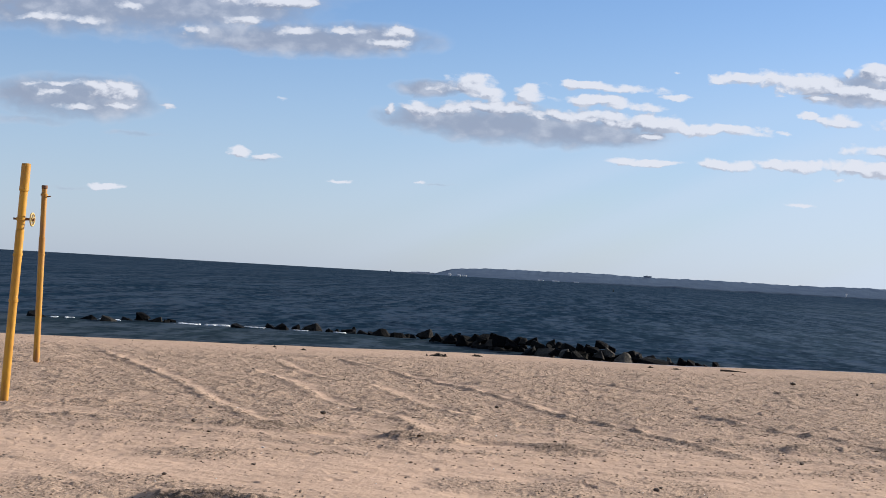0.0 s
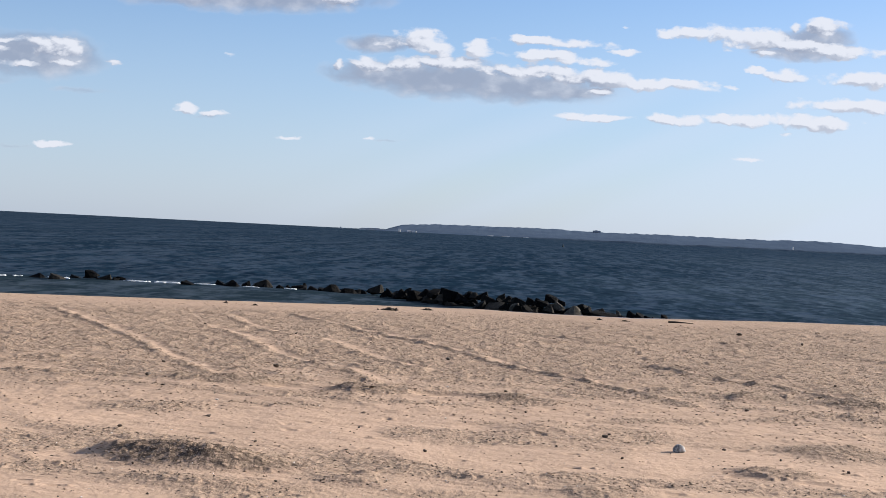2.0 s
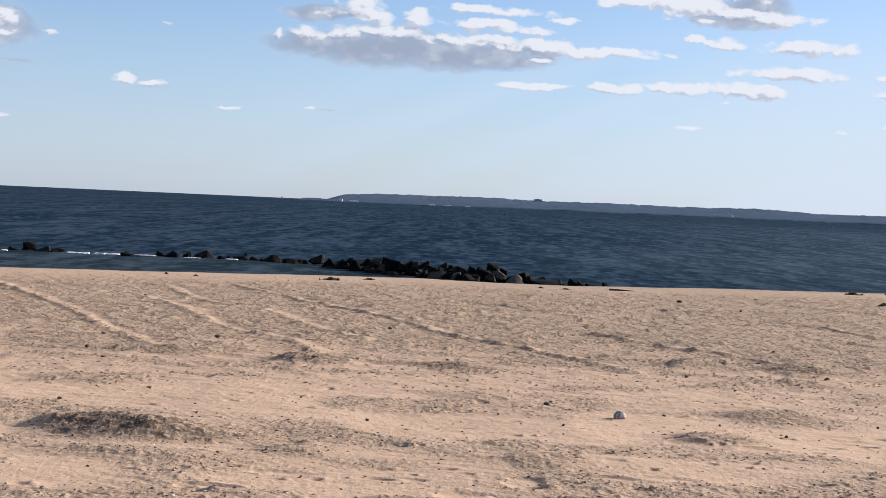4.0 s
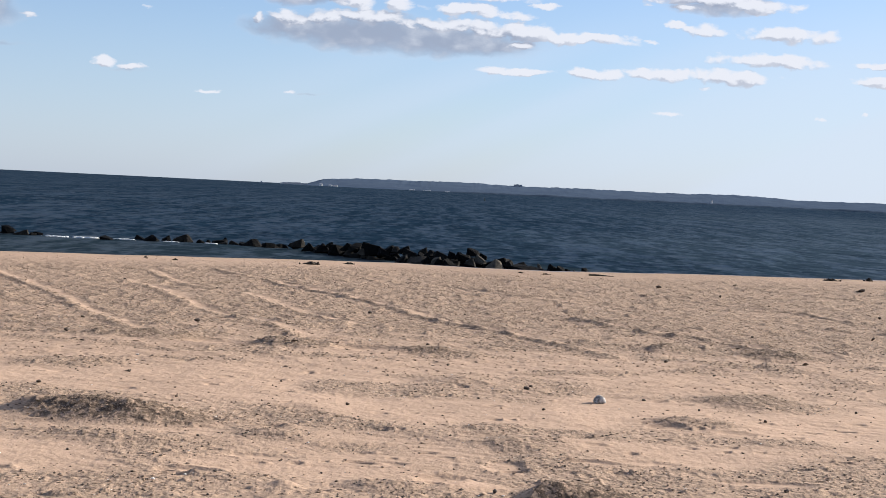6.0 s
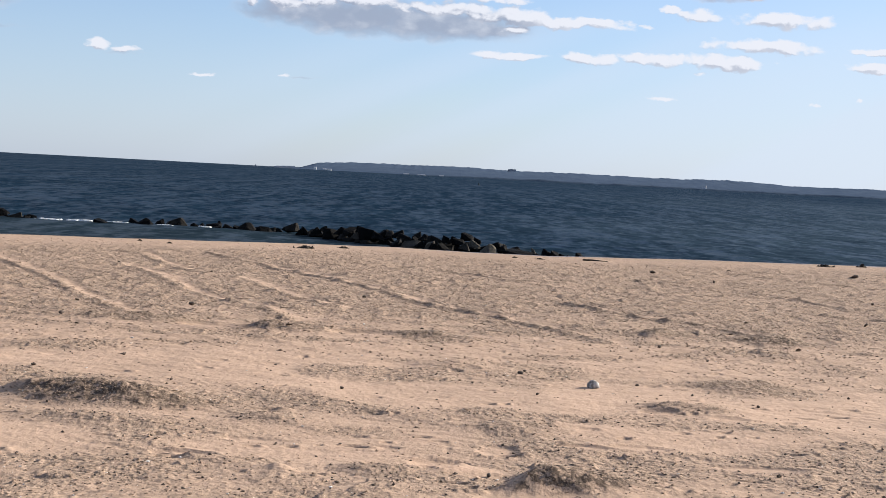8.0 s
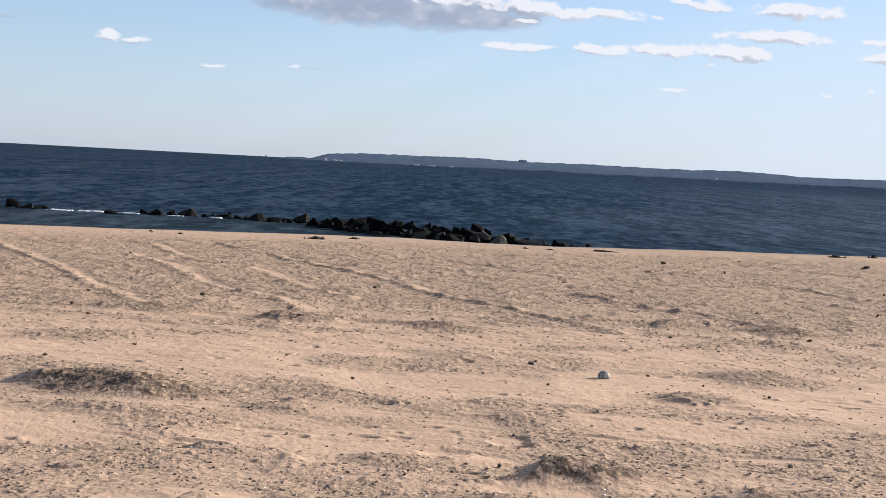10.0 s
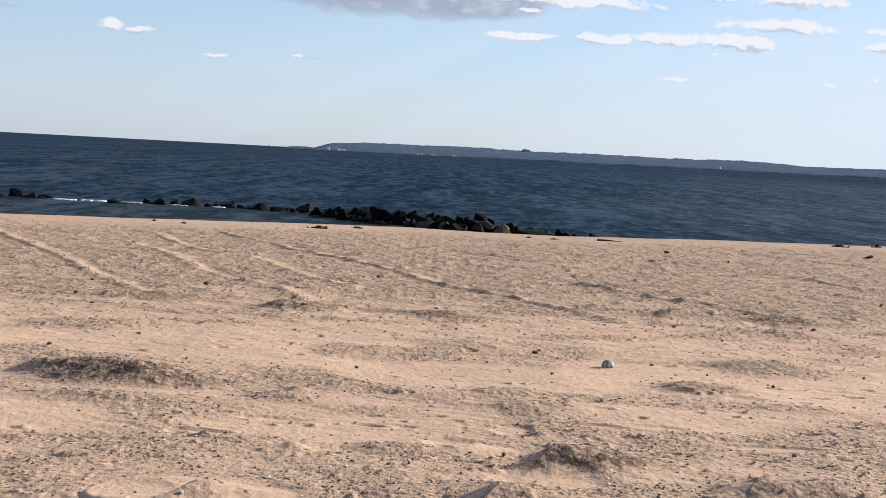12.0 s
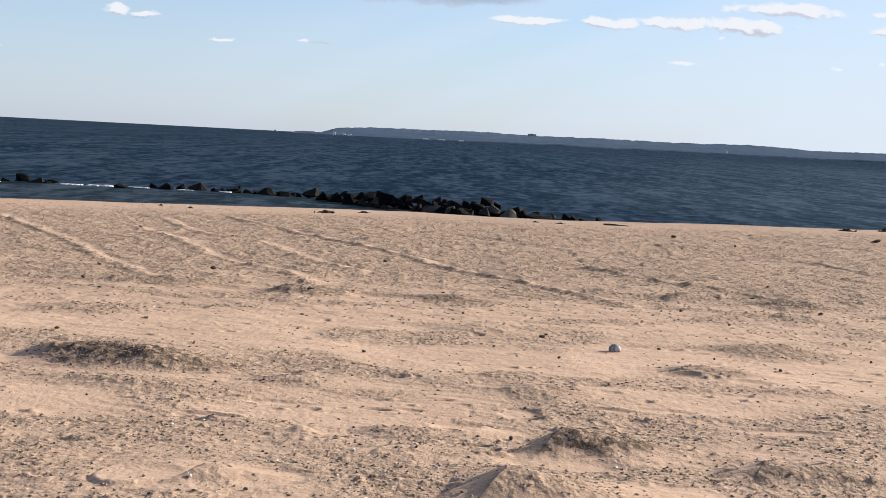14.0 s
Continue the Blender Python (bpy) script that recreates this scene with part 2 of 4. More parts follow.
# ---------------------------------------------------------------- materials
def material(name):
    m = bpy.data.materials.new(name)
    m.use_nodes = True
    n = Nodes(m.node_tree)
    shader = n.add("ShaderNodeBsdfPrincipled")
    out = n.add("ShaderNodeOutputMaterial")
    n.put(out.inputs[0], shader.outputs[0])
    place = n.add("ShaderNodeTexCoord").outputs["Object"]
    return m, n, shader, place


def sand_material():
    m, n, s, place = material("dry_sand")
    coarse = n.add("ShaderNodeAttribute", attribute_name="coarse").outputs["Fac"]
    damp = n.add("ShaderNodeAttribute", attribute_name="damp").outputs["Fac"]
    big = n.noise(place, 0.7, 4.0, 0.6)
    mid = n.noise(place, 9.0, 5.0, 0.65)
    grain = n.noise(place, 90.0, 3.0, 0.7)
    speck = n.noise(place, 38.0, 2.0, 0.6)
    colour = n.mix(n.step(big, 0.3, 0.7), (0.478, 0.343, 0.252), (0.412, 0.296, 0.218))
    colour = n.mix(n.step(mid, 0.35, 0.75, 0.0, 0.35), colour, (0.30, 0.225, 0.16))
    colour = n.mix(n.math("MULTIPLY", coarse, n.step(speck, 0.42, 0.58, 0.28, 0.92)), colour, (0.200, 0.153, 0.113))
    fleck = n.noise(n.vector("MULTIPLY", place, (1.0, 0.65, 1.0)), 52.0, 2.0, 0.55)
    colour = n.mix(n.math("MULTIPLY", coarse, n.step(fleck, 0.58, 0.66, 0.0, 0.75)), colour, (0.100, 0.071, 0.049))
    rough_part = n.math("MULTIPLY_ADD", coarse, 0.8, 0.2)
    colour = n.mix(n.math("MULTIPLY", rough_part, n.step(speck, 0.66, 0.74, 0.0, 0.7)), colour, (0.16, 0.125, 0.095))
    colour = n.mix(n.math("MULTIPLY", rough_part, n.step(n.noise(place, 55.0, 1.0, 0.5), 0.70, 0.77, 0.0, 0.8)), colour, (0.62, 0.55, 0.47))
    colour = n.mix(n.step(grain, 0.3, 0.75, 0.0, 0.22), colour, (0.52, 0.41, 0.31))
    # grit mask: dark debris, with clod shade painted in on heaps and track lips
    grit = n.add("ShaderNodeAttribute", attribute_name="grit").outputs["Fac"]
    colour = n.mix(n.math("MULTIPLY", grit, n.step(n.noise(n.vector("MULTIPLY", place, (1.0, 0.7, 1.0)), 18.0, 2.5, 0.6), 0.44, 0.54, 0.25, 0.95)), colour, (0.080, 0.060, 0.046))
    colour = n.mix(damp, colour, (0.17, 0.12, 0.085))
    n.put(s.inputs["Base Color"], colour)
    n.put(s.inputs["Roughness"], n.math("MULTIPLY_ADD", damp, -0.6, 0.95))
    n.put(s.inputs["Specular IOR Level"], n.math("MULTIPLY_ADD", damp, 0.4, 0.1))
    s.inputs["Diffuse Roughness"].default_value = 0.0
    dry = n.math("MULTIPLY_ADD", damp, -0.92, 1.0)
    first = n.bump(n.math("MULTIPLY", mid, dry), 0.5, 0.03)
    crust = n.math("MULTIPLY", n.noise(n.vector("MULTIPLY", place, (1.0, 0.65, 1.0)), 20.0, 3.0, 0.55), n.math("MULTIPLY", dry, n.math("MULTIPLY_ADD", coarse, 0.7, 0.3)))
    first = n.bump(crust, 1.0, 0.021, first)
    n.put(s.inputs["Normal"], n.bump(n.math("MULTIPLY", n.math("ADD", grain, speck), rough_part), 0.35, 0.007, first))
    return m


def sea_material():
    m = bpy.data.materials.new("sea_water")
    m.use_nodes = True
    n = Nodes(m.node_tree)
    place = n.add("ShaderNodeTexCoord").outputs["Object"]
    wide = n.noise(n.vector("MULTIPLY", place, (0.010, 0.03, 0.0)), 1.0, 4.0, 0.6)
    streak = n.noise(n.vector("MULTIPLY", place, (0.10, 0.075, 0.0)), 1.0, 5.0, 0.62)
    colour = n.mix(n.math("MULTIPLY_ADD", n.step(streak, 0.30, 0.70), 0.25, n.step(wide, 0.3, 0.7, 0.0, 0.55)), (0.0085, 0.0205, 0.0375), (0.0135, 0.0305, 0.054))
    # bright sky's reflection is painted in, paler and greener off the open beach
    sky_sheen = n.add("ShaderNodeAttribute", attribute_name="sky_sheen").outputs["Fac"]
    colour = n.mix(sky_sheen, colour, (0.034, 0.055, 0.079))
    shallow = n.add("ShaderNodeAttribute", attribute_name="shallow").outputs["Fac"]
    colour = n.mix(shallow, colour, (0.017, 0.029, 0.040))
    w1 = n.noise(n.vector("MULTIPLY", place, (0.42, 0.55, 0.0)), 1.0, 2.5, 0.5)
    w2 = n.noise(n.vector("MULTIPLY", place, (0.15, 0.11, 0.0)), 1.0, 3.0, 0.55)
    chop = n.math("MULTIPLY_ADD", shallow, -0.55, 1.0)
    relief = n.bump(n.math("MULTIPLY", w1, chop), 1.0, 0.35, n.bump(n.math("MULTIPLY", w2, chop), 1.0, 0.6))
    body = n.add("ShaderNodeBsdfDiffuse")
    n.put(body.inputs["Color"], colour)
    n.put(body.inputs["Normal"], relief)
    gloss = n.add("ShaderNodeBsdfGlossy")
    gloss.inputs["Roughness"].default_value = 0.28
    n.put(gloss.inputs["Normal"], relief)
    # wind-ruffled patches and crests of every size throw back more of the sky than the smooth troughs
    ruffle = n.math("MULTIPLY", n.noise(n.vector("MULTIPLY", place, (2.0, 0.8, 0.0)), 1.0, 2.0, 0.6), 0.30)
    for scale, share in (((0.95, 0.24, 0.0), 0.32), ((0.45, 0.055, 0.0), 0.26), ((0.22, 0.014, 0.0), 0.18), ((0.03, 0.002, 0.0), 0.08)):
        ruffle = n.math("MULTIPLY_ADD", n.noise(n.vector("MULTIPLY", place, scale), 1.0, 1.0, 0.5), share, ruffle)
    both = n.add("ShaderNodeMixShader")
    n.put(both.inputs[0], n.step(ruffle, 0.50, 0.665, 0.0, 0.122))
    n.put(both.inputs[1], body.outputs[0])
    n.put(both.inputs[2], gloss.outputs[0])
    out = n.add("ShaderNodeOutputMaterial")
    n.put(out.inputs[0], both.outputs[0])
    return m


def rock_material():
    m, n, s, place = material("wet_rock")
    tint = n.add("ShaderNodeAttribute", attribute_name="tint", attribute_type="OBJECT").outputs["Fac"]
    a = n.noise(place, 3.0, 6.0, 0.65)
    b = n.noise(place, 14.0, 5.0, 0.7)
    own = n.add("ShaderNodeObjectInfo").outputs["Random"]
    dark = n.mix(n.math("MULTIPLY", n.step(a, 0.32, 0.68), n.math("MULTIPLY_ADD", own, 0.8, 0.2)), (0.0025, 0.003, 0.0038), (0.0082, 0.0088, 0.0094))
    light = n.mix(n.step(a, 0.3, 0.7), (0.072, 0.068, 0.058), (0.155, 0.142, 0.12))
    colour = n.mix(tint, dark, light)
    colour = n.mix(n.step(b, 0.55, 0.75, 0.0, 0.55), colour, (0.012, 0.013, 0.010))
    n.put(s.inputs["Base Color"], colour)
    s.inputs["Specular IOR Level"].default_value = 0.04
    n.put(s.inputs["Roughness"], n.step(b, 0.3, 0.7, 0.6, 0.9))
    n.put(s.inputs["Normal"], n.bump(b, 0.7, 0.05))
    return m


def paint_material(name, rust):
    m, n, s, place = material(name)
    a = n.noise(n.vector("MULTIPLY", place, (9.0, 9.0, 2.0)), 1.0, 6.0, 0.7)
    b = n.noise(place, 60.0, 4.0, 0.6)
    colour = n.mix(n.step(a, 0.35, 0.7), (0.54, 0.285, 0.016), (0.34, 0.155, 0.013))
    colour = n.mix(n.step(n.noise(n.vector("MULTIPLY", place, (5.0, 5.0, 1.2)), 1.0, 5.0, 0.7), 0.62 - rust, 0.95 - rust, 0.0, 0.8), colour, (0.24, 0.095, 0.03))
    colour = n.mix(n.step(n.math("MULTIPLY", a, b), 0.36, 0.42, 0.0, 0.85), colour, (0.12, 0.045, 0.018))
    n.put(s.inputs["Base Color"], colour)
    s.inputs["Roughness"].default_value = 0.42
    n.put(s.inputs["Normal"], n.bump(b, 0.2, 0.003))
    return m


def plain_material(name, low, high, scale, rough, relief=0.02, metal=0.0, shine=0.3):
    m, n, s, place = material(name)
    a = n.noise(place, scale, 5.0, 0.65)
    n.put(s.inputs["Base Color"], n.mix(n.step(a, 0.3, 0.7), low, high))
    s.inputs["Roughness"].default_value, s.inputs["Metallic"].default_value = rough, metal
    s.inputs["Specular IOR Level"].default_value = shine
    n.put(s.inputs["Normal"], n.bump(n.noise(place, scale * 4, 4.0, 0.6), 0.5, relief))
    return m


SAND, SEA, ROCK, YELLOW = sand_material(), sea_material(), rock_material(), paint_material("worn_yellow_paint", 0.05)
RUSTY_YELLOW = paint_material("rusty_yellow_paint", 0.25)
RUST = plain_material("rusty_steel", (0.10, 0.045, 0.02), (0.20, 0.10, 0.05), 30.0, 0.8, 0.004)
WORN_METAL = plain_material("worn_brass_wheel", (0.38, 0.27, 0.08), (0.55, 0.42, 0.16), 40.0, 0.45, 0.003)
# blue air haze is mixed into the base colours of the far trees
HAZY_WOODLAND = plain_material("hazy_far_woodland", (0.062, 0.090, 0.138), (0.076, 0.108, 0.160), 0.03, 1.0, 2.0, shine=0.0)
HAZY_SHORE_TREES = plain_material("hazy_shore_trees", (0.048, 0.070, 0.104), (0.060, 0.086, 0.124), 0.05, 1.0, 1.0, shine=0.0)
FAR_WHITE = plain_material("far_white_walls", (0.62, 0.62, 0.62), (0.75, 0.75, 0.75), 0.2, 0.9, 0.05)
FAR_GREY = plain_material("far_grey_walls", (0.26, 0.29, 0.34), (0.28, 0.31, 0.36), 0.2, 0.9, 0.05, shine=0.0)
FAR_PALE = plain_material("far_pale_shore", (0.42, 0.44, 0.46), (0.55, 0.56, 0.58), 0.2, 0.95, 0.05, shine=0.0)
BUOY_PAINT = plain_material("dark_buoy_paint", (0.02, 0.03, 0.03), (0.04, 0.05, 0.045), 2.0, 0.6)
WHITE_STONE = plain_material("pale_stone", (0.08, 0.077, 0.075), (0.56, 0.545, 0.53), 22.0, 0.8, 0.006)
DARK_STONE = plain_material("dark_pebble", (0.06, 0.047, 0.038), (0.14, 0.11, 0.088), 40.0, 0.8, 0.004)
CRUMB = plain_material("sand_crumbs", (0.27, 0.20, 0.148), (0.37, 0.275, 0.20), 20.0, 0.95, 0.004)
CRUSTED = plain_material("crusted_clods", (0.15, 0.112, 0.083), (0.31, 0.232, 0.172), 16.0, 0.95, 0.004)
SHELL = plain_material("bleached_shell", (0.66, 0.62, 0.57), (0.82, 0.79, 0.74), 60.0, 0.6, 0.002)
WEED = plain_material("dried_seaweed", (0.018, 0.015, 0.012), (0.05, 0.038, 0.026), 20.0, 0.9, 0.01)
WOOD = plain_material("weathered_driftwood", (0.018, 0.014, 0.011), (0.045, 0.035, 0.026), 12.0, 0.9, 0.01)
FOAM = plain_material("sea_foam", (0.38, 0.43, 0.46), (0.72, 0.75, 0.77), 3.0, 0.7, 0.1)

# ---------------------------------------------------------------- beach
SEA_LEVEL = -1.8
# the edge of the berm, seen from above
CREST_X = (-60, -10.5, -8.0, -6.0, -4.0, -2.0, -0.6, 1.0, 2.6, 4.0, 6.5, 10.3, 60)
CREST_Y = (15.5, 28.5, 29.3, 29.9, 30.7, 31.6, 31.9, 31.5, 31.4, 32.1, 33.3, 34.5, 47.5)

# old wheel tracks across the sand, blown half full: width, height, then points
TRACKS = [
    (0.30, 0.030, [(-7.62, 24.97), (-6.81, 23.47), (-5.84, 21.68), (-4.94, 19.85), (-4.28, 18.32), (-3.94, 17.50), (-3.54, 16.66), (-3.13, 15.73), (-2.87, 15.25)]),
    (0.30, 0.038, [(-3.72, 26.45), (-3.31, 25.60), (-2.46, 23.84), (-1.85, 22.97), (-0.98, 21.02), (-0.28, 19.62), (0.08, 18.80), (0.39, 18.12), (0.71, 17.57), (1.12, 16.79), (1.44, 16.10), (1.68, 15.49), (1.89, 15.02)]),
    (0.26, 0.021, [(-4.86, 25.66), (-3.98, 23.36), (-3.44, 22.17), (-2.74, 21.25), (-2.22, 20.21), (-1.82, 19.22), (-1.40, 18.36), (-1.01, 17.65)]),
    (0.26, 0.021, [(-4.76, 23.10), (-3.74, 21.05), (-3.03, 19.12), (-2.53, 18.12), (-1.96, 17.29), (-1.61, 16.43), (-1.33, 15.63)]),
    (0.24, 0.032, [(0.23, 25.27), (0.95, 24.03), (1.35, 23.20), (1.85, 22.85), (2.30, 22.28)]),
    (0.30, 0.046, [(1.93, 19.29), (2.45, 18.28), (2.72, 17.79), (3.16, 17.63), (3.50, 16.97), (3.71, 16.49), (4.01, 16.08)]),
    (0.28, 0.042, [(3.46, 24.65), (3.79, 24.39), (4.33, 23.81), (5.05, 23.39), (5.72, 22.57), (6.03, 21.24), (6.39, 20.85)]),
    (0.24, 0.036, [(5.89, 28.37), (6.78, 26.84), (7.79, 26.23), (8.29, 25.58)]),
    (0.24, 0.036, [(4.87, 20.73), (5.06, 19.92), (5.77, 19.31), (6.20, 19.04)]),
    (0.30, 0.022, [(-5.5, 15.1), (-4.15, 14.94), (-3.12, 14.8), (-2.33, 15.04), (-1.34, 14.72), (-0.58, 15.09), (0.27, 14.87)]),
]
# heaps: x, y, half width, half depth, height, coarseness, steepness of the lee
HEAPS = [
    (-2.22, 9.95, 0.50, 0.36, 0.11, 1.0), (-1.80, 9.80, 0.40, 0.25, 0.06, 1.0), (-2.62, 10.10, 0.20, 0.13, 0.06, 0.0),
    (-0.75, 7.90, 0.10, 0.10, 0.04, 0.2), (-0.15, 8.05, 0.35, 0.16, 0.035, 0.8), (-1.42, 14.70, 0.50, 0.24, 0.045, 1.0),
]
MORE_HEAPS = [
    (2.52, 16.05, 0.32, 0.25, 0.06, 0.9), (3.70, 15.80, 0.45, 0.32, 0.07, 1.0), (-0.95, 9.45, 0.22, 0.16, 0.03, 0.7),
    (-2.9, 14.9, 0.6, 0.3, 0.04, 1.0), (1.9, 10.75, 0.35, 0.25, 0.04, 0.8), (2.6, 12.2, 0.5, 0.4, 0.05, 0.9),
    (0.55, 9.55, 0.35, 0.3, 0.03, 0.8), (-1.9, 9.05, 0.8, 0.25, 0.03, 0.8), (0.45, 12.6, 0.5, 0.4, 0.03, 0.6),
    (-0.02, 14.7, 0.5, 0.2, 0.06, 0.9),
]
# small sharp-crested drifts: crest x, y, height, run of the steep face, run of the back, half depth, coarseness and darkness of the back
DRIFTS = [
    (0.33, 6.62, 0.12, 0.26, 0.40, 0.26, 0.7, 0.35), (0.65, 7.84, 0.10, 0.18, 0.50, 0.26, 0.75, 1.0), (1.62, 7.35, 0.065, 0.24, 0.6, 0.16, 0.8, 0.5),
    (-1.05, 6.72, 0.03, 0.05, 0.35, 0.13, 0.8, 0.3), (2.05, 7.62, 0.05, 0.2, 0.5, 0.2, 0.8, 0.0),
    (-0.25, 7.55, 0.035, 0.14, 0.4, 0.2, 0.7, 0.0), (0.20, 8.15, 0.03, 0.1, 0.3, 0.14, 0.0, 0.0),
]
# hollows of old footprints and wind scour: x, y, half width, half depth, depth
HOLLOWS = [
    (-1.34, 6.66, 0.20, 0.18, 0.016), (0.45, 8.80, 0.12, 0.16, 0.016), (-1.30, 8.20, 0.16, 0.07, 0.02), (-0.28, 8.70, 0.15, 0.06, 0.02),
    (0.12, 8.40, 0.18, 0.10, 0.025), (-0.95, 8.75, 0.2, 0.08, 0.015), (-1.98, 14.7, 0.4, 0.28, 0.05), (-0.55, 14.75, 0.35, 0.24, 0.05),
    (-2.85, 9.85, 0.25, 0.20, 0.02), (0.62, 7.45, 0.30, 0.22, 0.035), (2.15, 10.4, 0.12, 0.06, 0.02), (1.72, 10.55, 0.12, 0.07, 0.025),
    (-0.75, 6.75, 0.2, 0.2, 0.02), (1.35, 9.1, 0.2, 0.08, 0.02), (1.0, 9.0, 0.15, 0.06, 0.02), (2.0, 8.6, 0.25, 0.08, 0.02),
]


# small scarps and scours, each with its place: x, y, half width, half depth, depth
DIMPLES = [(-1.33, 8.10, 0.09, 0.036, 0.031), (-1.23, 8.83, 0.07, 0.028, 0.024), (-0.38, 8.70, 0.1, 0.040, 0.034), (0.03, 9.11, 0.06, 0.024, 0.020), (0.13, 8.25, 0.1, 0.040, 0.034), (-0.54, 7.84, 0.07, 0.028, 0.024), (0.82, 9.73, 0.07, 0.028, 0.024), (1.07, 9.96, 0.06, 0.024, 0.020), (1.61, 10.68, 0.09, 0.036, 0.031), (1.55, 9.96, 0.07, 0.028, 0.024), (2.03, 11.26, 0.06, 0.024, 0.020), (2.11, 10.61, 0.05, 0.020, 0.017), (2.48, 10.94, 0.06, 0.024, 0.020), (2.06, 11.87, 0.06, 0.024, 0.020), (0.53, 8.70, 0.09, 0.036, 0.031), (-1.02, 9.83, 0.12, 0.048, 0.041), (-0.31, 10.58, 0.06, 0.024, 0.020), (-0.95, 8.54, 0.06, 0.024, 0.020), (2.96, 11.73, 0.06, 0.024, 0.020), (1.15, 8.82, 0.07, 0.028, 0.024)]
hollow_seed = random.Random(23)
for k in range(120):
    away, turn = 7.6 * (14 / 7.6) ** hollow_seed.random(), radians(hollow_seed.uniform(-21, 17))
    DIMPLES.append((away * math.sin(turn), away * math.cos(turn), hollow_seed.uniform(0.025, 0.085), hollow_seed.uniform(0.014, 0.034), hollow_seed.uniform(0.012, 0.032)))


def along(x, y, points):
    """Distance to a line of points, and on which side (positive: away from the sea's left end)."""
    best, side = np.full(x.shape, 1e9), np.zeros(x.shape)
    for (ax, ay), (bx, by) in zip(points, points[1:]):
        dx, dy = bx - ax, by - ay
        t = np.clip(((x - ax) * dx + (y - ay) * dy) / (dx * dx + dy * dy), 0, 1)
        ox, oy = x - ax - t * dx, y - ay - t * dy
        d = np.hypot(ox, oy)
        near = d < best
        best = np.where(near, d, best)
        side = np.where(near, np.sign(dx * oy - dy * ox), side)
    return best, side


def beach(x, y):
    """Height of the sand, how coarse it is (0 to 1), and how damp."""
    r = np.hypot(x, y)
    s = (y - np.interp(x, CREST_X, CREST_Y)) / 1.03 + 0.3 + 0.12 * ripple(x, y, 0.9, 72)
    z = -0.115 * np.clip(s, 0, None) * ease(s, 0, np.interp(x, (0, 4), (2.4, 3.8)))
    z = np.maximum(z, -6.0)
    near = ease(r, 60, 38)
    fine = near * ease(np.abs(np.degrees(np.arctan2(x, y + 2.0)) + 2), 25, 22) * ease(r, 4.0, 5.2)
    wx, wy = x + 0.25 * ripple(x, y, 1.3, 5), y + 0.25 * ripple(x, y, 1.3, 6)
    # broad swell of the sand, dying out towards the edge of the berm
    swell = near * ease(-s, 0.2, 4.0)
    z += swell * (0.026 * ripple(x, y * 1.4, 2.9, 1) + 0.009 * ripple(wx, wy * 1.6, 0.9, 2) + 0.008 * ripple(wx, wy * 1.3, 0.42, 3))
    # coarse, crusted patches between smooth blown sand
    patch = 0.55 * ripple(wx * 0.55, wy, 0.85, 11) + 0.45 * ripple(wx * 0.6, wy, 0.34, 12) + 0.25 * ripple(x, y, 3.4, 13)
    coarse = ease(patch, -0.18, 0.38) * 0.9
    smooth, grit = np.zeros(x.shape), np.zeros(x.shape)
    for cx, cy, rx, ry, h, rough in HEAPS + MORE_HEAPS:
        ox, oy = (x + 0.16 * (wx - x) - cx) / rx, (y + 0.16 * (wy - y) - cy) / ry
        q = ox * ox + oy * oy
        body = np.exp(-q * 1.1)
        body = np.where(ox < 0, np.exp(-(ox * ox * 1.9 + oy * oy) * 1.1), body)
        z += h * body
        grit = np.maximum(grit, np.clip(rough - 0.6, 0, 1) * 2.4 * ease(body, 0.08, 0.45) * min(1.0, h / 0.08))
        coarse = coarse * (1 - np.clip(body * 1.5, 0, 1)) + rough * np.clip(body * 1.5, 0, 1)
    for cx, cy, h, steep, back, ry, rough, dark in DRIFTS:
        u, v = x - cx + 0.10 * (wx - x) - 0.5 * (y - cy) * (y < cy), (y - cy + 0.10 * (wy - y)) / ry
        rise = np.where(u < 0, np.clip(1 + u / steep, 0, 1), np.exp(-(u / back) ** 2)) * np.exp(-np.abs(v) ** 2.2)
        z += h * rise
        lee = np.where(u < 0, rise, 0)
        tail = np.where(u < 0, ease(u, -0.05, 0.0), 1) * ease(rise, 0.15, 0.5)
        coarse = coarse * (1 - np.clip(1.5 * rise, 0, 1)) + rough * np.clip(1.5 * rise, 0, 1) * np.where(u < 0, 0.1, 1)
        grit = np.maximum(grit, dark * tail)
    # a low tongue of packed sand with a scarped, rounded nose
    ox, oy = (x + 0.05 * (wx - x) + 1.30) / 0.23, (y + 0.05 * (wy - y) - 6.70 - 0.35 * (x + 1.30)) / 0.24
    tongue = ease(ox * ox + oy * oy, 1.12, 0.78)
    tongue = np.where(ox > 0, ease(oy * oy, 1.12, 0.5) * ease(ox, 2.6, 0.0), tongue)
    z += 0.022 * tongue
    coarse = coarse * (1 - 0.9 * tongue)
    for cx, cy, rx, ry, h in HOLLOWS:
        q = ((x + 0.2 * (wx - x) - cx) / rx) ** 2 + ((y + 0.2 * (wy - y) - cy) / ry) ** 2
        body = ease(q, 1.5, 0.35)
        z -= 0.55 * h * body
        z += 0.12 * h * np.exp(-((np.sqrt(q) - 1.35) / 0.3) ** 2)
        smooth = np.maximum(smooth, body)
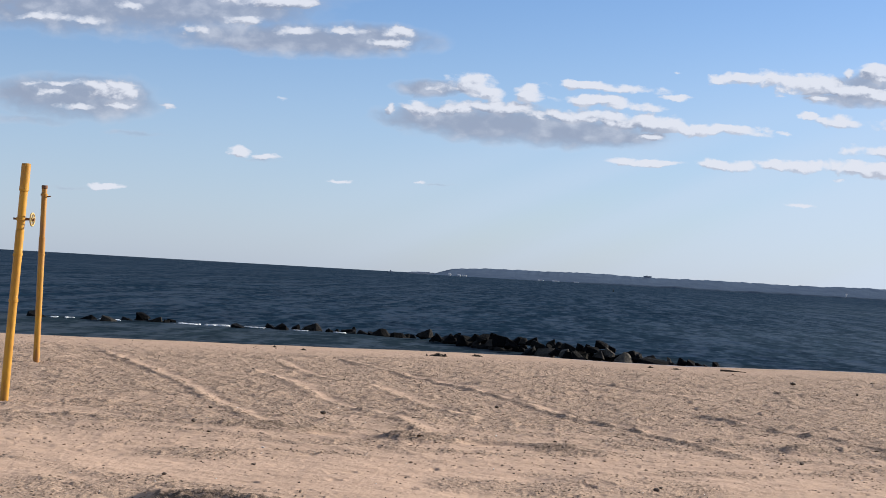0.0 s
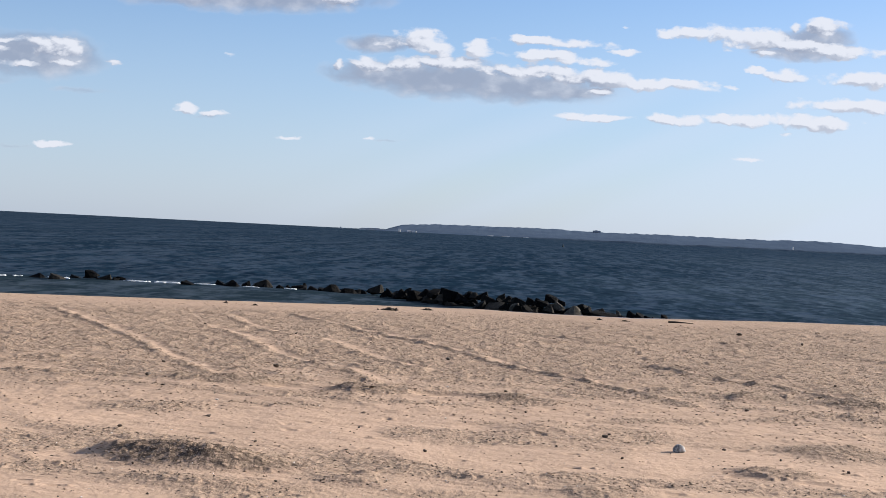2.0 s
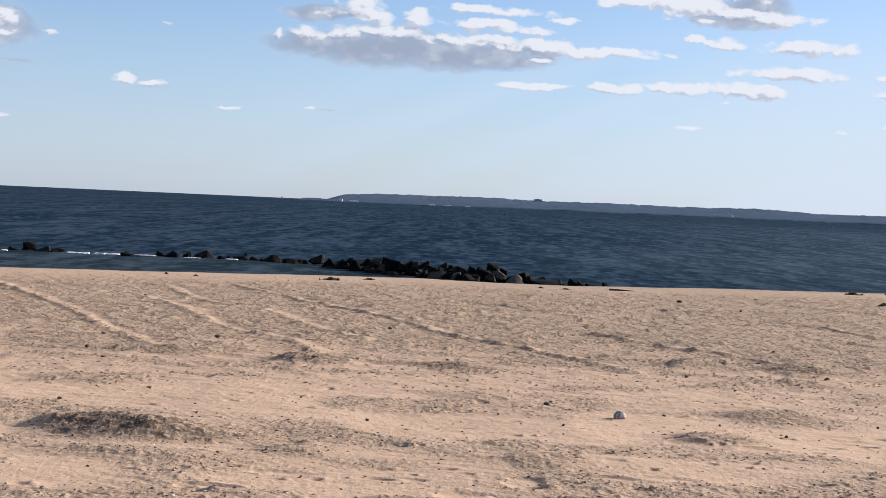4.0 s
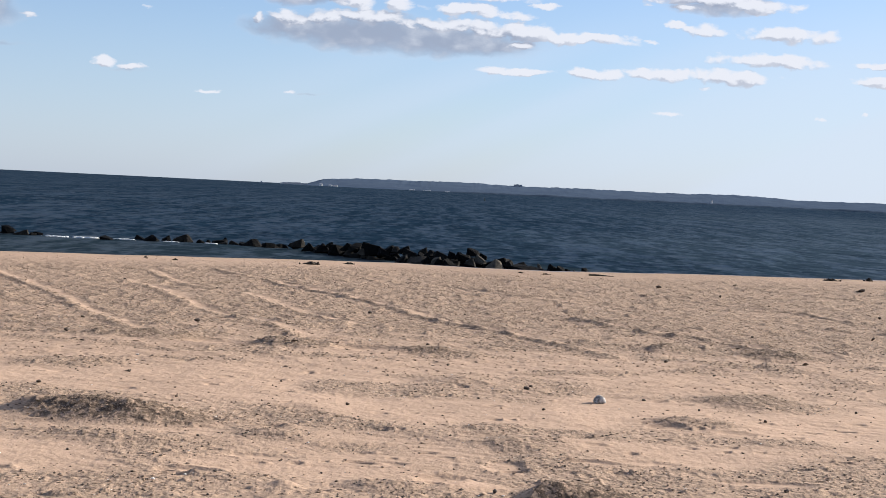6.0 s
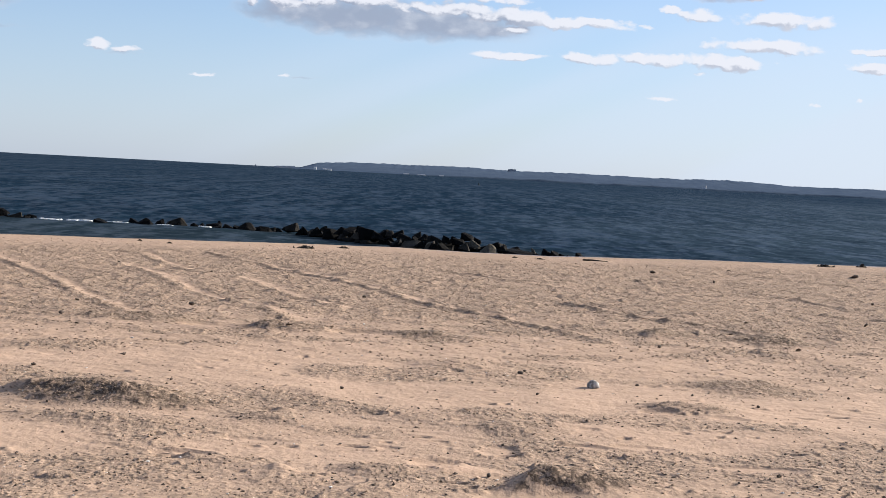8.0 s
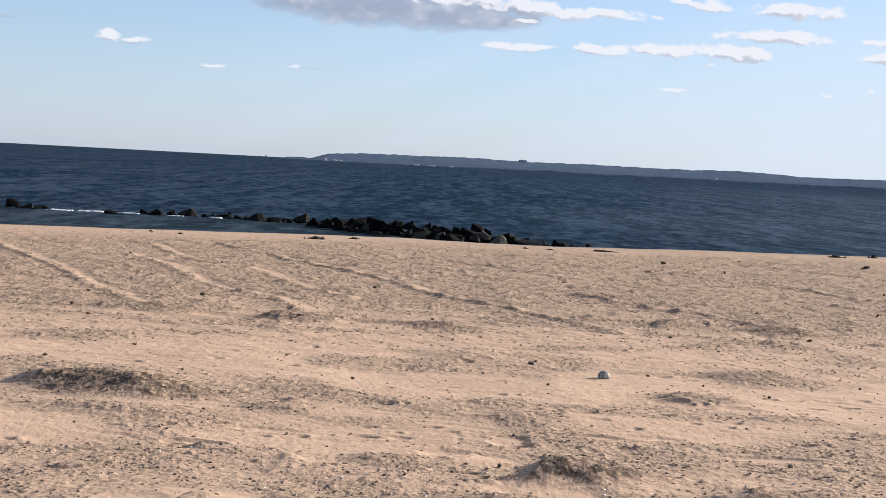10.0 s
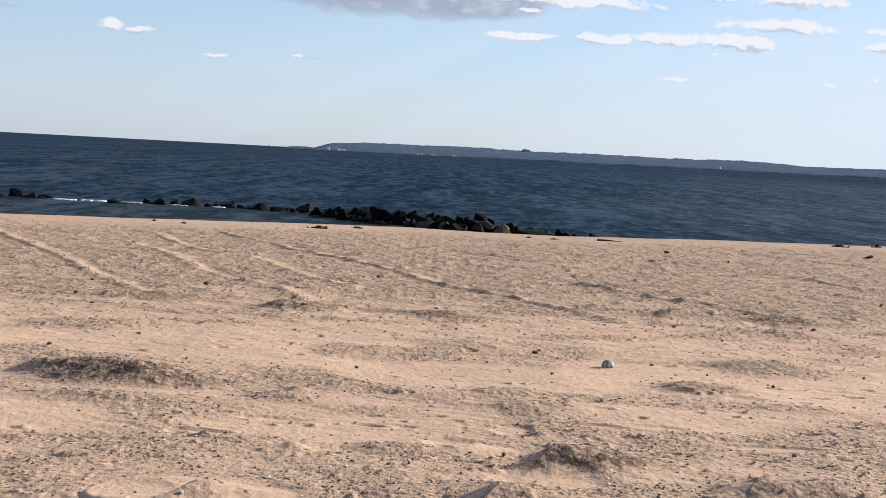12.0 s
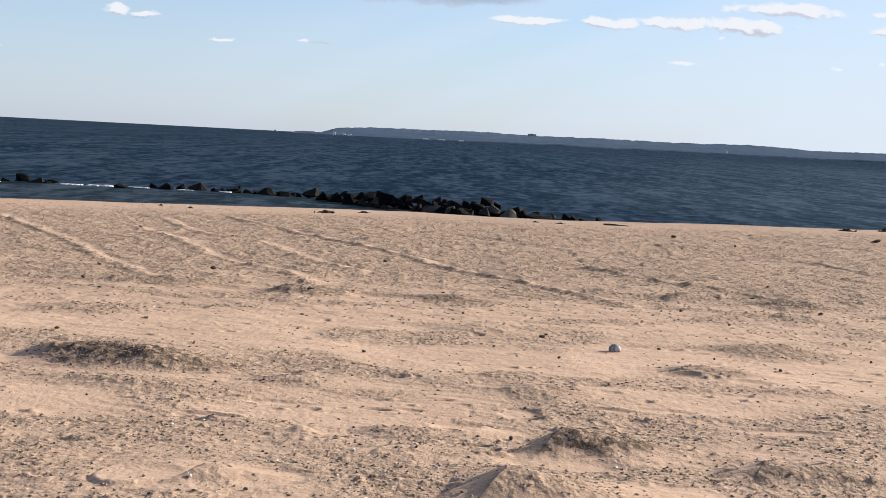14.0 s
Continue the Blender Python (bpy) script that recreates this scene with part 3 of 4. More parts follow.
    for width, h, points in TRACKS:
        d, side = along(x + 0.05 * ripple(x, y, 0.8, 31) + 0.025 * ripple(x, y, 0.22, 34), y + 0.05 * ripple(x, y, 0.8, 32), points)
        # a lip of clods; swept sand coloured as lit, broad crusted band as shaded
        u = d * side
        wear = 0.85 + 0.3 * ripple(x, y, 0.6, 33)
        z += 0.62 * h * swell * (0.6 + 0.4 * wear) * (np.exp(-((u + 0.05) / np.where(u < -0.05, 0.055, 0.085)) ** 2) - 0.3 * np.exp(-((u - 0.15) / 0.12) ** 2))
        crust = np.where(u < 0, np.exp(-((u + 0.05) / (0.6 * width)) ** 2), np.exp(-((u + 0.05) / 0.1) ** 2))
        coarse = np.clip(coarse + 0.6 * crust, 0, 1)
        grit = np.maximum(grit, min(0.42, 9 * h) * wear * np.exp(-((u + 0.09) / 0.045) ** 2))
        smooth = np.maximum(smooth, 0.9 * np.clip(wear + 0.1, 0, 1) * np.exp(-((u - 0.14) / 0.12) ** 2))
    # coarseness also rises with distance, its darker colour standing for fine shadows
    coarse = np.clip((coarse + 0.9 * ease(r, 12, 20)) * (1 - smooth) * near, 0, 1)
    # small holes and scarps left by feet and wind
    for cx, cy, rx, ry, h in DIMPLES:
        near_by = np.nonzero((np.abs(x - cx) < 3 * rx) & (np.abs(y - cy) < 3 * ry))
        ox, oy = (x[near_by] - cx) / rx, (y[near_by] - cy) / ry
        q = ox * ox + oy * oy
        z[near_by] -= h * ease(q, 1.3, 0.5) * np.clip(0.65 + 0.5 * ox, 0, 1.2)
        z[near_by] += 0.5 * h * np.exp(-((ox - 1.3) / 0.5) ** 2 - oy * oy)
    low = np.interp(x, (-2, 2), (0.35, 0.7))
    coarse *= low + (1 - low) * ease(-s, 0.6, np.interp(x, (-6, 1), (4.2, 2.4)))
    fine = fine * (0.3 + 0.7 * ease(-s, 0.0, 2.0))
    # clods, crumbs and grains
    rough = 0.22 + 0.78 * coarse
    lull = ease(-s, 0.5, 4.2)
    z += fine * rough * (0.009 * ripple(wx * 0.6, wy, 0.17, 41) + 0.0065 * ripple(x * 0.7, y, 0.075, 42))
    lumps = np.clip(ripple(x * 0.8, y, 0.045, 43) - 0.2, 0, 1)
    z += fine * (0.06 + 0.94 * coarse) * 0.011 * lumps
    z += fine * ease(r, 9, 17) * 0.026 * lull * np.clip(ripple(x * 0.75, y, 0.12, 44) - 0.05, 0, 1) * (0.55 + 0.45 * coarse)
    z += fine * ease(r, 9, 17) * 0.016 * lull * np.clip(ripple(x * 0.8, y, 0.19, 49), 0, 1)
    clod = np.clip(ripple(x * 0.8, y, 0.09, 45) - 0.7, 0, 1)
    z += fine * 0.06 * clod * (0.2 + 0.8 * coarse)
    z += fine * grit * 0.013 * np.clip(ripple(x * 0.7, y, 0.05, 48), 0, 1)
    # faint wind ripples in the smooth sand
    z += fine * 0.0016 * (1 - coarse) * np.sin((x * 0.35 + y) * 2 * math.pi / 0.16 + 3.0 * ripple(x, y, 0.7, 46)) * ease(ripple(x, y, 1.6, 47), 0.0, 0.5)
    damp = ease(s + 0.25 * ripple(x, y, 1.7, 73), 0.4, 0.75)
    return z, coarse, damp, np.clip(grit, 0, 1)


def polar(az, r):
    a, rr = np.meshgrid(np.radians(az), r)
    return np.sin(a) * rr, np.cos(a) * rr


def add_values(mesh, name, values):
    mesh.attributes.new(name, "FLOAT", "POINT").data.foreach_set("value", values.astype(np.float32).ravel())


def build_ground():
    az = np.concatenate([np.linspace(-180, -60, 40)[:-1], np.linspace(-60, -24, 60)[:-1], np.arange(-24, 20, 0.052), np.linspace(20, 60, 60)[1:], np.linspace(60, 180, 40)[1:]])
    rows, r = [-1.9, -1.0, 0.0, 0.5, 1.0, 1.6, 2.2, 2.8, 3.4, 4.0, 4.5, 5.0], 5.0
    while r < 34.5:
        r += min(max(r * r / (1.6 * 2679) * 1.05, 0.006), 0.062)
        rows.append(r)
    rows += [35.5 + 1.0 * k for k in range(25)] + [65, 75, 100, 150, 250, 400, 700, 1200, 2000, 3200, 4900]
    x, y = polar(az, np.array(rows) + 2.0)
    x, y = np.concatenate([0 * x[:1], x]), np.concatenate([0 * y[:1], y]) - 2.0
    z, coarse, damp, grit = beach(x, y)
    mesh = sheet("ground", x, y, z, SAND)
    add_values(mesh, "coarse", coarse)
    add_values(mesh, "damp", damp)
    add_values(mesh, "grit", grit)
    return tagged(new("ground", mesh), "pinkish tan beach sand with old wheel tracks", "sand", kind="structure")


def build_sea():
    az = np.concatenate([np.linspace(-100, -26, 60)[:-1], np.arange(-26, 22, 0.06), np.linspace(22, 80, 60)[1:]])
    rows, d = [], 3.4 * 2679 / 40.0
    px = d
    while px > 2.0:
        rows.append(3.4 * 2679 / px)
        px -= 0.6
    rows.append(4850.0)
    r = np.array(rows)
    x, y = polar(az, r)
    rr = np.hypot(x, y)
    z = np.full(x.shape, SEA_LEVEL)
    wash = ease(y + 0.55 * np.clip(x + 6, 0, 20), 80.5, 78.0)
    calm = (0.55 + 0.45 * ease(rr, 60, 95)) * (1 - 0.6 * wash)
    for size, high, seed in ((14.0, 0.015, 1), (6.0, 0.03, 2), (3.0, 0.05, 3), (1.6, 0.07, 4), (0.9, 0.05, 5)):
        fade = ease(rr, size * 110, size * 40)
        wave = 1 - 2 * np.abs(ripple(x * (0.8 - 0.025 * size) + 0.2 * y, y + 0.15 * x, size, 80 + seed))
        z += high * fade * calm * (wave - 0.55)
    mesh = sheet("sea", x, y, z, SEA)
    add_values(mesh, "shallow", np.maximum(wash * 0.9, 0.2 * ease(rr, 110, 60)))
    add_values(mesh, "sky_sheen", ease(x + 12 * ripple(x, y, 60.0, 91), 0.02 * y, 0.32 * y) * (0.75 + 0.25 * ripple(x, y * 0.3, 25.0, 92)) * ease(rr, 900, 250))
    return tagged(new("sea", mesh), "dark blue choppy sea with small waves", "sea", kind="structure")


ground, sea = build_ground(), build_sea()

# ---------------------------------------------------------------- far shore
def build_far_shore():
    """A long low wooded headland across the bay."""
    ridge_x = [-260, -221, -206, -189, -143, -95, -46, 12, 60, 127, 194, 258, 289, 355, 433, 530, 598, 637, 761, 1100, 1700]
    ridge_z = [-2.2, -1.2, 6.5, 11.0, 13.6, 14.5, 14.4, 16.0, 16.0, 14.2, 14.4, 16.0, 14.8, 14.6, 14.9, 17.0, 15.4, 12.6, 14.4, 13.0, 9.0]
    x = np.arange(-262, 1700, 2.0)
    depth = np.array([0, 12, 30, 60, 100, 160, 220, 300, 420])
    share = np.array([0, 0.16, 0.30, 0.5, 0.72, 0.9, 1.0, 0.9, 0.0])
    top = np.interp(x, ridge_x, ridge_z)
    xs, ds = np.meshgrid(x, depth)
    ys = 2420 + ds + 0.05 * np.abs(xs)
    lumpy = 0.6 * ripple(xs, ds, 19.0, 51) + 0.6 * ripple(xs, ds, 8.0, 52) + 0.5 * ripple(xs, ds * 2, 4.0, 53)
    zs = -3.0 + (np.tile(top, (len(depth), 1)) + 3.0) * share[:, None] + lumpy * np.where(share > 0.85, 1.0, 0.0)[:, None] * (np.tile(top, (len(depth), 1)) > 2)
    mesh = sheet("far_headland", xs, ys, zs, HAZY_WOODLAND)
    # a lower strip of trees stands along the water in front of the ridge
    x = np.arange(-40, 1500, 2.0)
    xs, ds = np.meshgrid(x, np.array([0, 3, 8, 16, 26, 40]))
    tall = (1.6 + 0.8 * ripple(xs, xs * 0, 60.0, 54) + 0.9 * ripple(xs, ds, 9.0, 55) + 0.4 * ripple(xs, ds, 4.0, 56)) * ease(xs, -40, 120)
    low = sheet("hazy_shore_trees", xs, 2405 + ds + 0.05 * np.abs(xs), -2.6 + (tall + 1.6) * np.array([0, 0.7, 1, 1, 0.8, 0])[:, None], HAZY_SHORE_TREES)
    tagged(new("hazy_shore_trees", low), "dark strip of trees along the far waterline", "trees", kind="structure")
    tagged(new("far_headland", mesh), "low wooded headland across the bay, slate blue with painted-in haze", "headland", kind="structure")


def box(bm, x0, x1, y0, y1, z0, z1):
    made = bmesh.ops.create_cube(bm, size=1.0, matrix=Matrix.Translation(((x0 + x1) / 2, (y0 + y1) / 2, (z0 + z1) / 2)) @ Matrix.Diagonal((x1 - x0, y1 - y0, z1 - z0, 1)))
    return made["verts"]


def tube(bm, radius, z0, z1, sides=20, at=(0, 0), radius_top=None, lean=0.0, height=1.0):
    """An upright round tube with closed, slightly rounded ends."""
    top = radius if radius_top is None else radius_top
    rings = []
    for z, r in ((z0, radius * 0.92), (z0 + 0.004, radius), (z1 - 0.006, top), (z1, top * 0.9)):
        dx = lean * z / height
        rings.append([bm.verts.new((at[0] + dx + r * math.cos(2 * math.pi * k / sides), at[1] + r * math.sin(2 * math.pi * k / sides), z)) for k in range(sides)])
    for low, high in zip(rings, rings[1:]):
        for k in range(sides):
            bm.faces.new((low[k], low[(k + 1) % sides], high[(k + 1) % sides], high[k]))
    bm.faces.new(rings[0][::-1])
    bm.faces.new(rings[-1])


def build_far_buildings():
    house = new("hilltop_building")
    house.location = (142, 2590, 11.0)
    tagged(house, "square grey block building on the wooded ridge", "building")
    bm = bmesh.new()
    box(bm, -6.4, 6.4, 0, 14, 0, 5.0)
    part("wall", bm, FAR_GREY, house)
    bm = bmesh.new()
    box(bm, -6.7, 6.7, -0.3, 14.3, 5.0, 5.4)
    box(bm, -3, 1, 3, 8, 5.4, 6.1)
    part("roof", bm, FAR_GREY, house)
    for x, w, h, y in ((-181, 4, 4.6, 2404), (-166, 5, 3.0, 2404), (-158, 7, 2.6, 2404), (-36, 9, 1.8, 2404), (-12, 12, 1.6, 2404), (20, 8, 1.6, 2403)):
        hut = new("shore_house")
        hut.location = (x, y, -1.9)
        tagged(hut, "small white house at the far waterline", "house", "white houses on the far shore")
        bm = bmesh.new()
        box(bm, -w / 2, w / 2, 0, 5, 0, h * 0.75)
        part("wall", bm, FAR_WHITE, hut)
        bm = bmesh.new()
        vs = [bm.verts.new(p) for p in ((-w / 2 - 0.2, -0.2, h * 0.75), (w / 2 + 0.2, -0.2, h * 0.75), (w / 2 + 0.2, 5.2, h * 0.75), (-w / 2 - 0.2, 5.2, h * 0.75), (-w / 2, 2.5, h), (w / 2, 2.5, h))]
        for f in ((0, 1, 5, 4), (2, 3, 4, 5), (0, 4, 3), (1, 2, 5), (3, 2, 1, 0)):
            bm.faces.new([vs[k] for k in f])
        part("roof", bm, FAR_GREY, hut)
    tower = new("white_tower")
    tower.location = (446, 2436, -1.6)
    tagged(tower, "slim white tower standing on the far shore", "tower")
    bm = bmesh.new()
    tube(bm, 1.5, 0, 6.4, 12, radius_top=1.1)
    part("shaft", bm, FAR_WHITE, tower)
    bm = bmesh.new()
    tube(bm, 1.2, 6.4, 7.6, 12, radius_top=0.5)
    part("lantern", bm, FAR_GREY, tower)
    spit = bmesh.new()
    for x0, x1, top in ((-262, -243, 0.5), (-243, -226, 0.9), (-226, -212, 1.3)):
        box(spit, x0, x1, 2560, 2600, -2.6, top)
    tagged(new("low_spit", from_bmesh("low_spit", spit, FAR_PALE)), "low pale spit at the headland's tip", "spit", kind="structure")
    scrub = bmesh.new()
    for x0, x1, top in ((-259, -249, 1.4), (-249, -238, 1.9), (-238, -227, 2.1)):
        box(scrub, x0, x1, 2570, 2590, 0.2, top)
    tagged(new("spit_scrub", from_bmesh("spit_scrub", scrub, FAR_GREY)), "grey line of scrub on the low spit", "scrub", kind="structure")
    bm = bmesh.new()
    boat = new("far_boat")
    boat.location = (-309, 2700, -1.8)
    tagged(boat, "tiny grey boat on the horizon", "boat")
    box(bm, -4, 4, -1, 1, 0, 1.2)
    part("hull", bm, FAR_GREY, boat)
    bm = bmesh.new()
    box(bm, -1.2, 1.2, -0.8, 0.8, 1.2, 3.4)
    part("cabin", bm, FAR_GREY, boat)
    buoy = new("channel_buoy")
    buoy.location = (18.7, 566, SEA_LEVEL - 0.3)
    buoy.scale = (0.7, 0.7, 0.8)
    tagged(buoy, "dark channel buoy floating out in the bay", "buoy")
    bm = bmesh.new()
    tube(bm, 0.5, 0, 0.7, 14, radius_top=0.45)
    part("float", bm, BUOY_PAINT, buoy)
    bm = bmesh.new()
    tube(bm, 0.35, 0.7, 1.3, 10, radius_top=0.2)
    part("cage", bm, BUOY_PAINT, buoy)
    bm = bmesh.new()
    tube(bm, 0.18, 1.3, 1.55, 10, radius_top=0.15)
    part("lantern", bm, BUOY_PAINT, buoy)


build_far_shore()
build_far_buildings()


# ---------------------------------------------------------------- breakwater
def boulder_mesh(name, w, d, h, seed, mat):
    """A broken quarry stone: uneven foot, shoulders at half height, a ridge or peak off the middle."""
    rnd = random.Random(seed)
    bm = bmesh.new()
    turn = rnd.uniform(0, 6.28)
    peaked = rnd.random() < 0.3
    tilt_x, tilt_y = rnd.choice((-1, 1)) * rnd.uniform(0.2, 0.55), rnd.uniform(-0.2, 0.4)
    for k in range(6):
        a, r = turn + 1.047 * (k + rnd.uniform(-0.3, 0.3)), rnd.uniform(0.9, 1.0)
        bm.verts.new((math.cos(a) * r * w / 2, math.sin(a) * r * d / 2, rnd.uniform(0.0, 0.18) * h))
    for k in range(5):
        a, r = turn + 0.4 + 1.257 * (k + rnd.uniform(-0.35, 0.35)), rnd.uniform(0.35, 0.6) if peaked else rnd.uniform(0.62, 0.95)
        x, y = math.cos(a) * r, math.sin(a) * r
        bm.verts.new((x * w / 2, y * d / 2, h * max(0.2, min(1.0, 0.70 + tilt_x * x + tilt_y * y + rnd.uniform(-0.1, 0.1)))))
    if peaked:
        bm.verts.new((rnd.uniform(-0.3, 0.3) * w / 2, 0.0, 1.1 * h))
    bmesh.ops.convex_hull(bm, input=bm.verts)
    bmesh.ops.delete(bm, geom=[v for v in bm.verts if not v.link_faces], context="VERTS")
    bmesh.ops.dissolve_limit(bm, angle_limit=radians(7), verts=bm.verts, edges=bm.edges)
    bmesh.ops.bevel(bm, geom=list(bm.edges), offset=min(w, h) * 0.035, segments=1, affect="EDGES", profile=0.6)
    bmesh.ops.triangulate(bm, faces=bm.faces)
    bmesh.ops.subdivide_edges(bm, edges=bm.edges, cuts=1)
    for v in bm.verts:
        p = v.co / max(w, 0.3)
        v.co += v.normal * min(w, h) * (0.07 * noise.noise(p * 3.0 + Vector((seed, 0, 0))) + 0.035 * noise.noise(p * 8.0 + Vector((0, seed, 0))))
    top, wide = max(v.co.z for v in bm.verts), max(v.co.x for v in bm.verts) - min(v.co.x for v in bm.verts)
    for v in bm.verts:
        v.co.z, v.co.x = v.co.z * h / top, v.co.x * w / wide
    return from_bmesh(name, bm, mat)


def boulder(x, y, w, h, tint, seed):
    """One stone whose top is h above the water; it stands in the water or on the stones below."""
    tall = min(h + 0.2, max(0.62 * w, 0.34))
    ob = new("breakwater_rock", boulder_mesh("breakwater_rock", w * 1.15, w * 0.95, tall, seed, ROCK))
    ob.location = (x, y, SEA_LEVEL + h - tall)
    lean = random.Random(seed + 5)
    ob.rotation_euler = (radians(lean.uniform(-10, 10)), radians(lean.uniform(-12, 12)), radians(lean.uniform(-25, 25)))
    ob["tint"] = tint
    label = "pale grey-brown angular boulder on the dark breakwater" if tint > 0.3 else "dark wet angular boulder of the low breakwater"
    return tagged(ob, label, "rock", "rocks of the breakwater")


# x, y, width, height above water, paleness
OUTER_ROCKS = [
    (-27.1, 76.8, 0.91, 0.29, 0), (-24.45, 77.3, 0.97, 0.26, 0), (-23.2, 76.7, 0.96, 0.29, 0.2), (-22.7, 78.7, 0.86, 0.17, 0),
    (-22.2, 79.8, 0.37, 0.27, 0), (-16.75, 78.4, 0.78, 0.2, 0),
]
MIDDLE_ROCKS = [
    (-21.74, 77.9, 0.6, 0.55, 0), (-21.35, 78.6, 0.79, 0.32, 0.22), (-20.81, 78.6, 0.42, 0.18, 0), (-20.53, 79.1, 0.46, 0.24, 0),
    (-15.27, 79.4, 0.45, 0.21, 0), (-14.65, 78.6, 1.07, 0.35, 0), (-13.98, 79.6, 0.45, 0.3, 0), (-13.23, 79.9, 1.27, 0.36, 0.14),
    (-12.17, 79.8, 0.48, 0.18, 0), (-11.75, 79.6, 0.39, 0.18, 0), (-11.16, 79.6, 0.78, 0.27, 0), (-11.14, 81.4, 0.28, 0.27, 0.05),
    (-10.4, 79.9, 0.78, 0.21, 0.1), (-9.33, 79, 1.01, 0.35, 0.04), (-8.47, 78.6, 0.89, 0.24, 0), (-8.09, 79.2, 0.48, 0.18, 0.1),
]
HEAP_ROCKS = [
    (-6.88, 77, 0.81, 0.55, 0.12), (-6.24, 75, 0.34, 0.34, 0), (-6, 75.1, 0.37, 0.43, 0), (-5.39, 74.4, 0.72, 0.49, 0),
    (-5.06, 74.3, 0.28, 0.59, 0.06), (-4.54, 73.3, 0.88, 0.54, 0), (-4.03, 72.8, 0.6, 0.62, 0), (-3.56, 72.1, 0.59, 0.66, 0.05),
    (-3.24, 70.6, 0.48, 0.49, 0.32), (-3.06, 71.6, 0.45, 0.76, 0), (-2.52, 70.7, 0.95, 0.77, 0), (-1.99, 69.9, 0.57, 0.72, 0),
    (-1.61, 69.5, 0.52, 0.7, 0.14), (-1.34, 67.6, 0.61, 0.38, 0),
]
CROWN_ROCKS = [
    (-1.24, 69.3, 0.47, 0.73, 0), (-0.97, 68.6, 0.56, 0.64, 0.05), (-0.66, 67.3, 0.83, 0.43, 0.42), (-0.41, 68.6, 0.38, 0.75, 0.08),
    (-0.2, 66.7, 0.45, 0.43, 0), (-0.05, 67.8, 0.46, 0.69, 0), (0.24, 66.1, 0.44, 0.45, 0.7), (0.42, 65.5, 0.64, 0.39, 0),
    (0.53, 67, 0.75, 0.68, 0.05), (0.8, 65.1, 0.53, 0.41, 0.04), (0.9, 66.5, 0.37, 0.7, 0), (1.22, 66.2, 0.35, 0.72, 0),
    (1.46, 65.8, 0.44, 0.71, 0), (1.66, 64.5, 0.48, 0.53, 0.2),
]
SHORE_ROCKS = [
    (1.86, 66.3, 0.54, 0.9, 0), (2.12, 64.8, 0.44, 0.64, 0.6), (2.24, 65.5, 0.29, 0.76, 0), (2.72, 64.4, 0.82, 0.54, 0.8),
    (2.88, 65, 1.07, 0.64, 0.02), (3.24, 64.6, 0.43, 0.53, 0.03), (3.44, 64.9, 0.19, 0.56, 0.9), (3.84, 64.6, 0.63, 0.5, 0),
    (4.03, 64.1, 1.25, 0.41, 0.02), (4.65, 64.4, 0.19, 0.47, 0.7), (5.19, 64.2, 0.43, 0.44, 0), (5.54, 64, 0.43, 0.42, 0.03),
    (5.86, 63.6, 0.36, 0.34, 0), (6.55, 63.8, 0.34, 0.39, 0),
]
for k, (x, y, w, h, tint) in enumerate(OUTER_ROCKS + MIDDLE_ROCKS + HEAP_ROCKS + CROWN_ROCKS + SHORE_ROCKS):
    boulder(x, y, w * (1.12 if tint < 0.1 else 1.0), h, tint, 100 + k)

# smaller stones fill the heap between and behind the big ones
HEAP = HEAP_ROCKS + CROWN_ROCKS + SHORE_ROCKS
CROWN = sorted((x / y, (1.6 - SEA_LEVEL - h) / y) for x, y, w, h, tint in HEAP if tint < 0.3)
PALE = [(x / y, (0.55 * w + 0.25) / y, y) for x, y, w, h, tint in HEAP if tint > 0.1]
fill = random.Random(77)
LINE_X, LINE_Y = [-7.0, -4.1, -2.4, -0.7, 2.5, 6.7], [77.5, 73.4, 70.6, 69.0, 65.7, 64.0]
for k in range(96):
    x = -6.6 + 13.2 * (k % 48 + fill.uniform(0, 1)) / 48
    y = np.interp(x, LINE_X, LINE_Y) + fill.uniform(-0.9, 0.7)
    slope = np.interp(x / y, [c[0] for c in CROWN], [c[1] for c in CROWN])
    h = (1.6 - SEA_LEVEL - slope * y) * (fill.uniform(0.30, 0.52) if k < 48 else fill.uniform(0.5, 0.8))
    hidden = any(abs(x / y - a) < reach and y < far + 0.6 for a, reach, far in PALE)
    if h > 0.1 and not hidden:
        boulder(x, y, fill.uniform(0.6, 1.1) if k < 48 else fill.uniform(0.4, 0.75), h, 0.18 * fill.random() ** 5, 200 + k)
for k in range(14):
    x = fill.choice((-24.2, -22.5, -21.0, -15.0, -14.3, -13.3, -11.9, -11.2, -10.0, -9.0, -7.6)) + fill.uniform(-0.3, 0.3)
    boulder(x, 79.0 + fill.uniform(-0.2, 0.6), fill.uniform(0.5, 0.9), fill.uniform(0.10, 0.2), 0.0, 270 + k)


